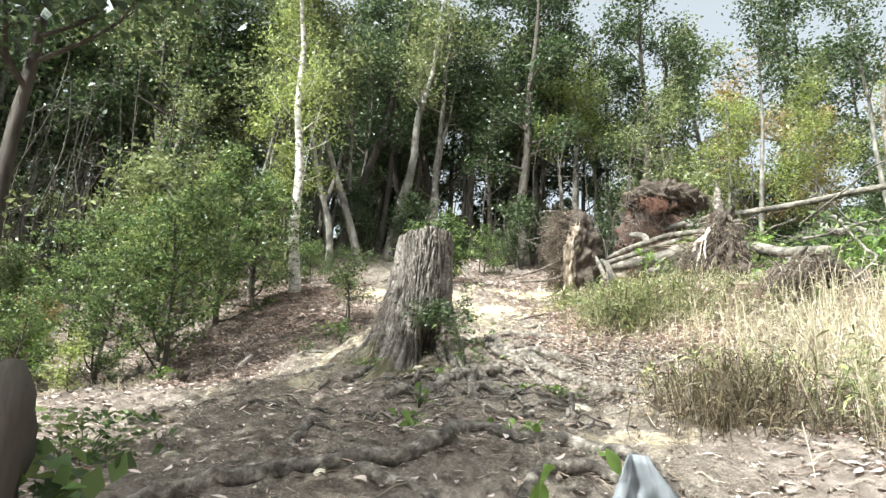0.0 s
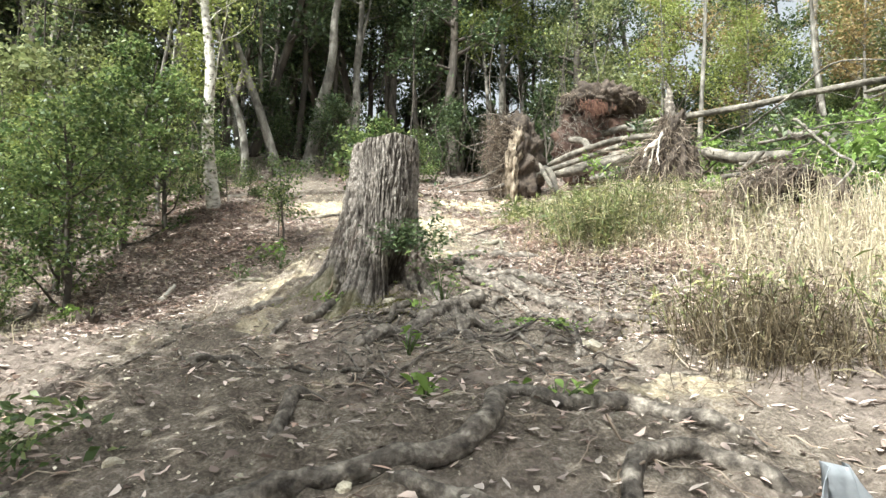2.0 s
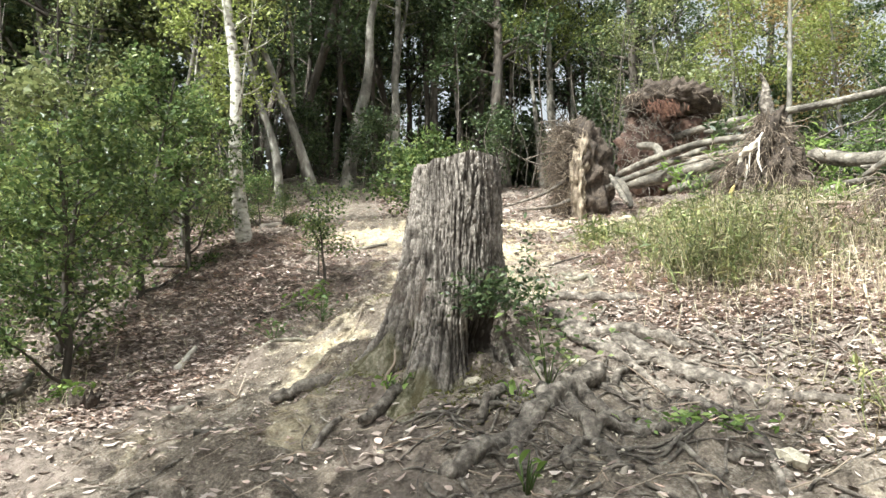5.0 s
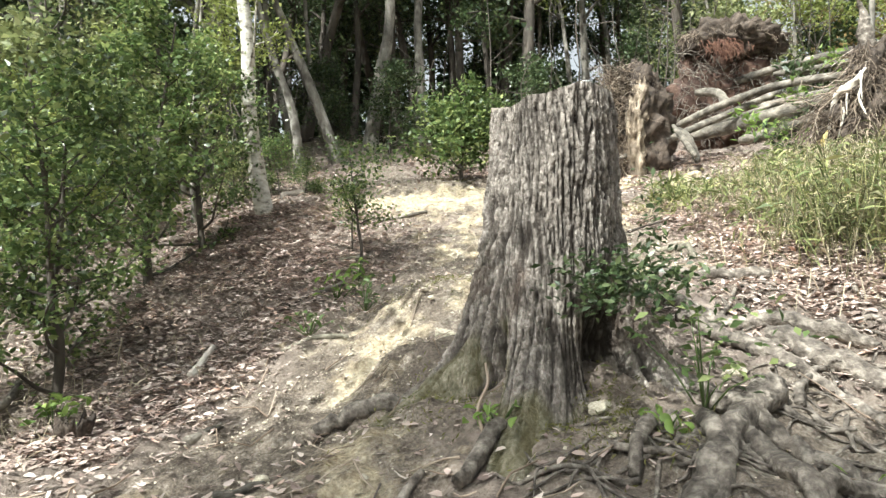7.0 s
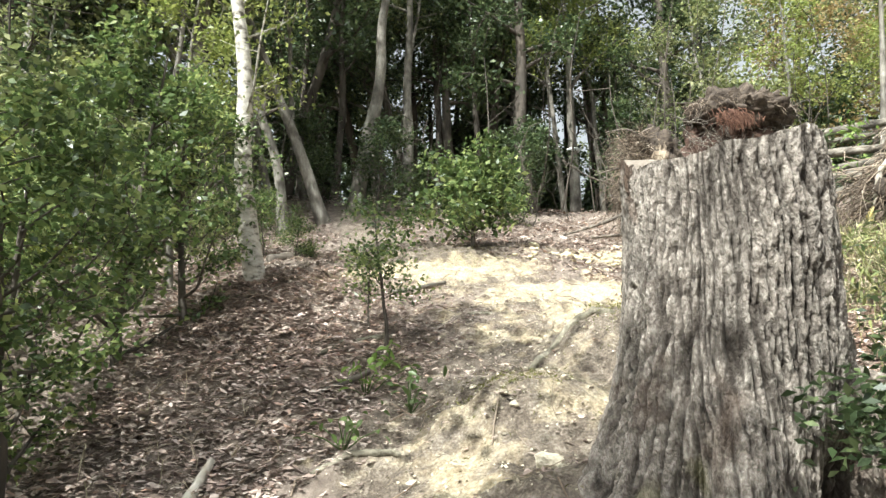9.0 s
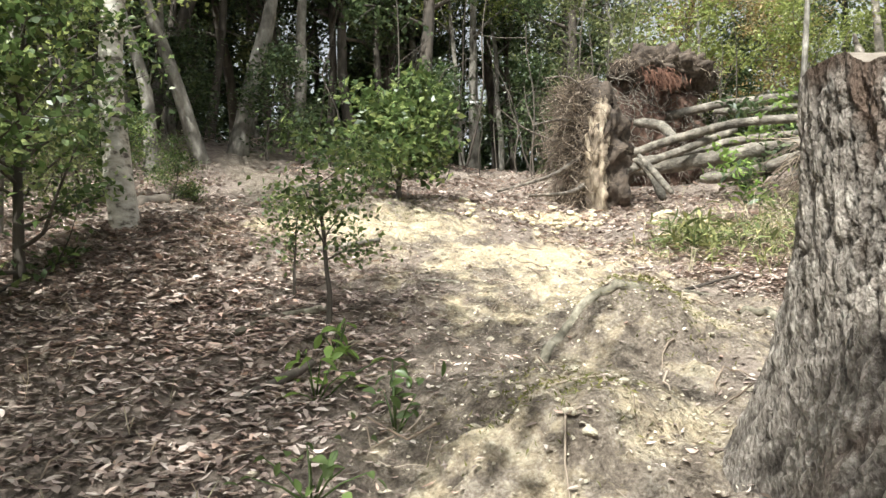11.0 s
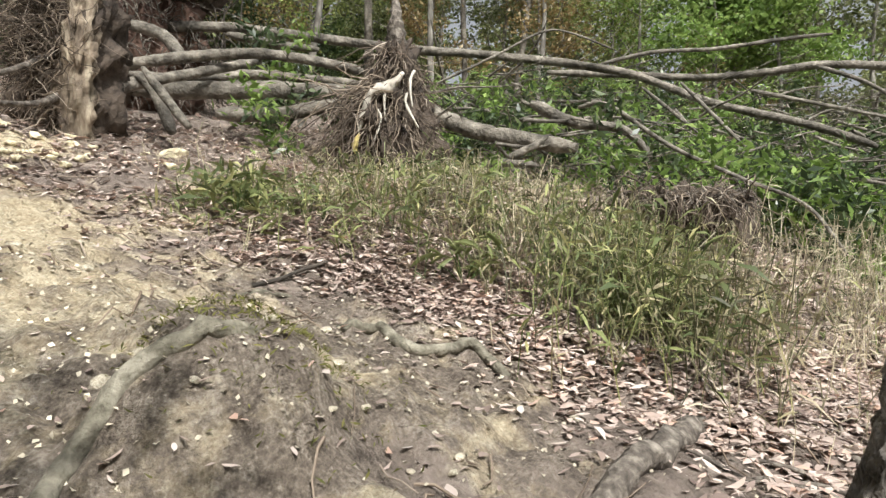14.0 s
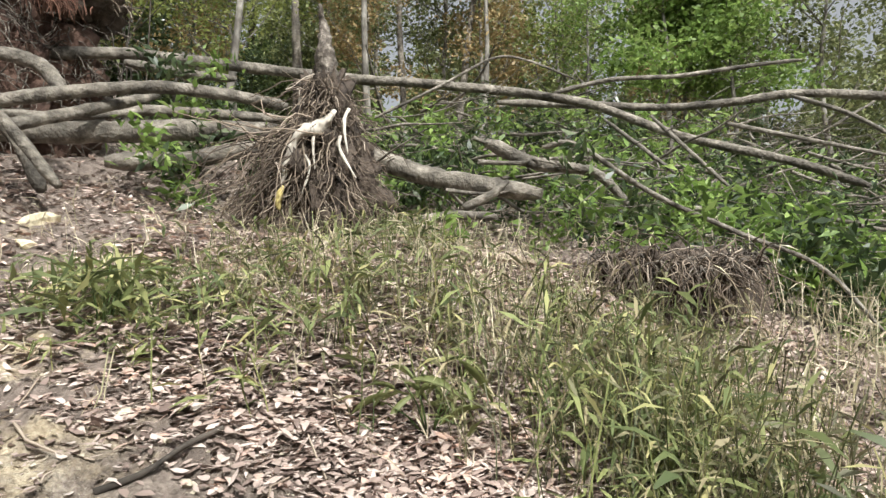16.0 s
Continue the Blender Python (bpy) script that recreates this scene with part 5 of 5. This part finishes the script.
def build_forest():
    rng = random.Random(8)
    tall = "forest tree with a thin bare trunk and dense dark evergreen crown"
    # single trees that stand out
    for k, (x, y, lean, r, high) in enumerate(((-2.05, 19.3, 0.14, 0.17, 9.0), (-3.2, 17.0, -0.22, 0.1, 7.5), (-2.5, 18.0, -0.36, 0.13, 7.5), (-7.0, 16.0, -0.03, 0.11, 9.0), (-7.2, 16.1, -0.16, 0.09, 8.5), (4.0, 23.4, -0.1, 0.1, 8.0), (4.28, 23.4, -0.02, 0.18, 8.5), (5.1, 23.6, -0.05, 0.1, 8.0), (-0.9, 20.5, 0.05, 0.14, 9.0), (-5.2, 16.2, 0.1, 0.07, 7.0))):
        plant_tree("forest_tree", "bare grey-barked trunk leaning among darker trees, leafy on top", grow(120 + k, high, r, (lean, 0.0), 0.1, 0.5, 9, 1.7, 0.7, M_BARK_GREY, M_OLIVE if k not in (5, 6, 7) else M_LIME, 2800, 0.115, 0.3), x, y, group="forest trees")
    for x, y, s, t in ((-3.7, 19.4, 1.0, 0.2), (-3.2, 20.6, 0.9, 0.9), (-4.6, 18.2, 0.85, 0.1), (-1.3, 21, 0.9, 3.0), (-7.5, 17.1, 1.0, 2.4), (-8.0, 16.6, 0.9, 3.3), (7.2, 15.6, 0.8, 1.4), (9.8, 14.5, 0.8, 0.3), (12.0, 13.2, 0.8, 3.1)):
        plant_tree("forest_tree", "slim pale grey tree leaning among others", LEAN_B, x, y, t, s, group="forest trees")
    for x, y, s, t in ((-1.2, 22.2, 0.9, 0.3), (0.2, 22.7, 1.0, 2.0), (1.2, 21.2, 0.85, 1.0), (2.9, 24.4, 1.0, 4.4), (-2.6, 21.6, 0.95, 3.0), (-3.5, 22.6, 1.0, 5.2), (5.9, 24.2, 1.0, 0.8), (-0.5, 24.6, 1.05, 2.7), (3.5, 26.4, 1.1, 1.1), (4.9, 27.0, 1.1, 3.6), (-4.4, 20.4, 0.9, 1.4), (-5.4, 18.8, 0.9, 4.0), (-6.1, 17.6, 0.85, 2.3)):
        plant_tree("forest_tree", "slim dark-barked tree standing among others", DARK_B, x, y, t, s, group="forest trees")
    v, f = [], []
    tube(v, f, [on_land(4.27, 23.4, 2.38), on_land(4.27, 23.4, 2.46)], [0.19, 0.19], 24)
    tagged(new("marker_tape", to_mesh("marker_tape", v, f, M_WHITEBAND)), "white marker tape tied round a forest tree trunk", "tape")
    made, tries = [], 0
    while len(made) < 68 and tries < 4000:
        tries += 1
        left = rng.random() < 0.6
        x, y = (rng.uniform(-17, 1.5), rng.uniform(15.5, 31)) if left else (rng.uniform(1, 24), rng.uniform(17.5, 31))
        if rng.random() < 0.12:
            x, y = rng.uniform(-19, -12), rng.uniform(6, 17)
        if in_the_way(x, y) or any((x - a) ** 2 + (y - b) ** 2 < 1.3 for a, b in made):
            continue
        if x > 3 and rng.random() < 0.84 or -3.4 < x < 7.5 and y < 24.5:
            continue
        made.append((x, y))
        plant_tree("forest_tree", tall, TALL[rng.choice((1, 2, 3, 2, 0) if x < 2 else (0, 0, 1, 3))], x, y, rng.uniform(0, 6.3), rng.uniform(0.75, 1.15), group="forest trees", tilt=(rng.gauss(0, 0.04), rng.gauss(0, 0.04)))
    for x, y, k, s, t in ((7.6, 18.6, 0, 1.0, 0), (9.8, 17.2, 0, 0.9, 2), (6.2, 19.6, 1, 1.1, 1), (11.5, 15.5, 3, 0.9, 4), (13.2, 13.5, 3, 1.0, 0), (12.8, 11.2, 2, 0.8, 3), (13.6, 9.4, 2, 0.9, 1), (15, 12, 0, 1.1, 2),
                          (8.8, 20, 3, 1.1, 3), (14.5, 16.5, 1, 1.2, 2), (16, 8, 1, 1.1, 5), (14.8, 6.6, 1, 1.2, 2), (17.5, 10.5, 1, 1.3, 4), (18.5, 7.5, 1, 1.3, 1), (17, 14, 3, 1.1, 1), (16.5, 5, 1, 1.0, 2), (11, 20, 1, 1.2, 0.5), (-6.8, 15.5, 1, 0.9, 0), (10.4, 18.8, 3, 0.8, 0.4), (15.5, 10, 3, 0.8, 2.2), (12.5, 17.0, 1, 1.0, 0.6), (14.2, 14.6, 1, 1.1, 1.6), (15.8, 15.2, 1, 1.2, 2.6), (13.6, 18.4, 0, 1.1, 3.6), (16.6, 12.6, 1, 1.2, 4.6)):
        plant_tree("young_tree", ("young tree in fresh yellow-green leaf", "young tree with thin olive foliage", "young tree in bright green spring leaf", "young tree with orange-brown withered leaves")[k], YOUNG[k], x, y, t, s, group="young trees")
    for x, y, s, t in ((2.2, 20.4, 0.95, 0.4), (0.7, 21.6, 1.0, 1.9), (6.4, 22.0, 0.9, 3.3), (1.6, 23.6, 1.05, 5.0), (-0.4, 23.0, 1.0, 2.8), (3.2, 25.5, 1.0, 0.7), (5.8, 25.2, 0.95, 2.1), (-1.9, 25.0, 1.1, 4.0), (0.8, 26.4, 1.0, 1.0), (7.2, 24.0, 0.9, 5.5)):
        plant_tree("forest_tree", tall, TALL[2 if x > 1 else 3], x, y, t, s, group="forest trees")
    for x, y, s, t in ((-2.75, 14.6, 0.3, 0.5), (-3.3, 15.3, 0.4, 3.3), (-0.2, 15.9, 0.4, 1.0), (-3.9, 14.7, 0.42, 5.2), (0.8, 17.4, 0.5, 0.3)):
        plant_tree("understory_shrub", "small leafy shrub at the foot of the forest trees", UNDER[1 if t < 4 else 2], x, y, t, s, "shrub", "understory shrubs")
    for x, y, s, t in ((-1.5, 18.6, 0.8, 0.2), (1.8, 19.0, 0.9, 2.2), (5.6, 21.6, 1.2, 3.9), (-2.9, 19.6, 0.8, 4.9), (-4.4, 17.2, 0.6, 5.9), (7.8, 20.6, 1.1, 1.7), (3.6, 25.6, 1.3, 0.4), (4.7, 26.2, 1.35, 1.4), (2.6, 25.2, 1.2, 2.4)):
        plant_tree("understory_shrub", "dense dark green understory shrub in the forest", UNDER[0], x, y, t, s, "shrub", "understory shrubs")
    count = 0
    while count < 66:
        left = rng.random() < 0.5
        x, y = (rng.uniform(-16, -4.8), rng.uniform(7, 24)) if left else (rng.uniform(-4, 20), rng.uniform(17.5, 25))
        if rng.random() < 0.15:
            x, y = rng.uniform(12, 20), rng.uniform(3, 16)
        if in_the_way(x, y) or -2.5 < x < 6.5 and 17 < y < 24.5:
            continue
        count += 1
        plant_tree("understory_shrub", "dense dark green understory shrub in the forest", UNDER[rng.randrange(3)], x, y, rng.uniform(0, 6.3), rng.uniform(0.6, 1.25), "shrub", "understory shrubs")


build_forest()


def thicket():
    """Thin bare saplings and dead stems among the forest trees."""
    rng = random.Random(14)
    v, f = [], []
    count = 0
    while count < 230:
        x, y = rng.uniform(-12, 9), rng.uniform(14.5, 22)
        if rng.random() < 0.3:
            x, y = rng.uniform(-12, -6.5), rng.uniform(9, 16)
        if in_the_way(x, y):
            continue
        count += 1
        high, a, lean = rng.uniform(1.2, 5.5), rng.uniform(0, 6.3), abs(rng.gauss(0, 0.22))
        r, w = rng.uniform(0.008, 0.03), rng.uniform(0.02, 0.12)
        line = [on_land(x, y, -0.1) + Vector((math.cos(a) * lean * high * t + w * math.sin(t * 9 + a), math.sin(a) * lean * high * t + w * math.cos(t * 7), high * t)) for t in (0, 0.2, 0.4, 0.6, 0.8, 1)]
        line = spline(line, 2)
        tube(v, f, line, taper(r, r * 0.35, len(line)), 5, cap=False)
        for _ in range(3):
            p = line[rng.randrange(4, len(line))]
            e = p + Vector((rng.gauss(0, 0.5), rng.gauss(0, 0.5), rng.uniform(0.1, 0.7)))
            tube(v, f, [p, p.lerp(e, 0.5) + Vector((0, 0, -0.05)), e], [r * 0.5, r * 0.35, r * 0.15], 4, cap=False)
    tagged(new("thicket", to_mesh("thicket", v, f, M_BARK_DARK)), "thicket of thin bare dark saplings among forest trees", "thicket", kind="stuff")


thicket()


def dead_snags():
    """Pale dead trunks at the edge of the clearing."""
    for n, (x, y, lean, high, r) in enumerate(((11.6, 17.2, 0.0, 4.6, 0.13), (12.3, 15.0, -0.02, 5.5, 0.08), (12.7, 14.0, 0.14, 5.5, 0.09))):
        p = on_land(x, y, -0.1)
        line = spline([p + Vector((lean * high * t + 0.05 * math.sin(t * 7 + n), -lean * 0.6 * high * t, high * t)) for t in (0, 0.25, 0.5, 0.75, 1)], 6)
        v, f = [], []
        tube(v, f, line, taper(r, r * 0.45, len(line)), 10, 0.4, n)
        tagged(new("dead_tree", to_mesh("dead_tree", v, f, M_LOG)), "pale dead tree trunk without branches at the clearing's edge", "tree", "dead trunks")


dead_snags()


def far_woods(name, label, material, seed, bands):
    """Leaf masses of the woods further up the hill. bands: (count, angles, distances, height)."""
    nr = np.random.default_rng(seed)
    out = []
    for n, a0, a1, d0, d1, z1 in bands:
        a, d = np.radians(nr.uniform(a0, a1, n)), nr.uniform(d0, d1, n)
        x, y = d * np.cos(a), 8 + d * np.sin(a)
        h = nr.uniform(0, 1, n) ** 0.8 * z1 * (0.75 + 0.3 * np.sin(a * 23) + 0.2 * np.sin(a * 57 + 1))
        c = np.stack([x, y, land(x, y) + h], 1)
        out.append(leaf_quads(nr, c, 0.36, 0.3, 0.5, 0.1))
    tagged(new(name, quads_mesh(name, np.concatenate(out), material)), label, "woods", kind="stuff")


far_woods("far_woods", "dark evergreen woods further up the hill", M_CANOPY, 17, ((36000, 68, 190, 25, 40, 9.0), (26000, 58, 112, 20, 30, 7.0), (7000, 78, 90, 17, 21, 4.5), (9000, 185, 320, 20, 34, 8)))
far_woods("light_woods", "lighter olive woods beyond the clearing", M_OLIVE, 18, ((4500, 35, 68, 24, 38, 3.8), (30000, -35, 25, 19, 34, 7.5), (14000, 25, 40, 22, 36, 6.0), (14000, 14, 48, 27, 40, 9.0)))


# ---- greenery over the fallen crowns ----
def fallen_leaves_green():
    nr = np.random.default_rng(23)
    spots = ((7.4, 11.6, 1.0, 0.8, 0.9), (8.6, 9.6, 1.2, 1.2, 0.7), (6.4, 12.6, 0.7, 0.5, 0.8), (10.4, 10.2, 1.0, 1.4, 0.9), (9.0, 7.4, 0.9, 1.0, 0.6), (7.4, 8.2, 0.7, 0.9, 0.5), (6.1, 8.5, 0.5, 0.6, 0.7), (6.5, 7.6, 0.6, 0.6, 0.8), (5.9, 7.4, 0.5, 0.5, 0.5), (8.2, 13.6, 0.9, 0.7, 0.7), (5.2, 13.5, 0.4, 0.3, 0.9), (4.3, 13.6, 0.3, 0.3, 0.8), (5.9, 14.8, 0.4, 0.4, 1.3))
    green, dull = [], []
    for k, (x, y, sx, sy, up) in enumerate(spots):
        for n, bag in ((1400, green), (1600, dull)):
            n = int(n * min(1.0, sx * sy * 1.2))
            cx, cy = nr.normal(x, sx, n // 45), nr.normal(y, sy, n // 45)
            c = np.repeat(np.stack([cx, cy, land(cx, cy) + nr.uniform(0.05, 1.0, len(cx)) * up * 1.2], 1), 45, 0)
            bag.append(c + nr.normal(0, 0.13, c.shape))
    for name, bag, mat, label in (("trailing_foliage", green, M_FRESH, "bright green leaves growing through fallen branches"), ("dull_foliage", dull, M_CANOPY, "dull green leaves among fallen branches")):
        c = np.concatenate(bag)
        tagged(new(name, quads_mesh(name, leaf_quads(nr, c, 0.15, 0.2, 0.33, 0.4), mat)), label, "foliage", kind="stuff")


fallen_leaves_green()


# ---- things close to the start ----
def build_plastic():
    """A crumpled sheet of cloudy plastic stuck upright in the litter."""
    n, verts, faces = 14, [], []
    for j in range(n):
        for i in range(n):
            u, w = i / (n - 1) - 0.5, j / (n - 1)
            p = Vector((u * 0.66 * (1 - 0.85 * w), 0.04 * math.sin(u * 9 + w * 3), w * 0.5))
            p.y += 0.05 * noise.noise(Vector((u * 6, w * 5, 1)))
            p.x -= 0.1 * w
            verts.append(p)
    for j in range(n - 1):
        for i in range(n - 1):
            a = j * n + i
            faces.append((a, a + 1, a + n + 1, a + n))
    ob = tagged(new("plastic_sheet", to_mesh("plastic_sheet", verts, faces, M_PLASTIC)), "crumpled scrap of cloudy white plastic stuck in leaf litter", "litter")
    ob.modifiers.new("thick", "SOLIDIFY").thickness = 0.002
    ob.location = on_land(0.92, 3.13, 0.0)


build_plastic()


def build_near_trunk():
    """Trees with leafy low boughs, added mostly out of view to dapple the trail with shade, and a broken trunk."""
    meshes = grow(99, 7.2, 0.11, (-0.04, 0.02), 0.08, 0.45, 14, 1.8, 0.35, M_BARK_DARK, M_CANOPY, 3900, 0.15, 0.23)
    # spots chosen so that the crowns' shadows fall on the trail and slope
    for x, y, t, s in ((-2.5, 1.5, 0.5, 0.95), (-2.9, 3.3, 2.2, 1.0), (-4.3, 3.5, 4.4, 1.05), (-3.4, -0.3, 1.2, 1.0), (-5.3, 7.5, 3.1, 1.1), (-1.2, -1.6, 5.2, 1.1)):
        plant_tree("shade_tree", "dark-barked tree with leafy low boughs, added mostly out of view for shade", meshes, x, y, t, s, group="trees beside the trail")
    root = thing("broken_post", "short dark broken trunk beside the trail", "stump", on_land(-0.99, 1.88))
    v, f = [], []
    tube(v, f, spline((Vector((-0.04, 0.03, -0.1)), Vector((0.0, 0, 0.55)), Vector((0.02, -0.02, 1.14))), 8), [0.09 - 0.0013 * i if i < 15 else (0.055 if i == 15 else 0.02) for i in range(17)], 12, 0.6)
    part("trunk", to_mesh("trunk", v, f, M_BARK_DARK), root)
    nr = np.random.default_rng(5)
    c = nr.normal(0, 0.06, (340, 3)) + np.array([0.13, 0.08, 0])
    c[:, 2] = nr.uniform(0.05, 0.95, 340)
    part("ivy", quads_mesh("ivy", leaf_quads(nr, c, 0.07, 0.3, 0.7), M_BUSH), root, "dark green ivy leaves")


build_near_trunk()
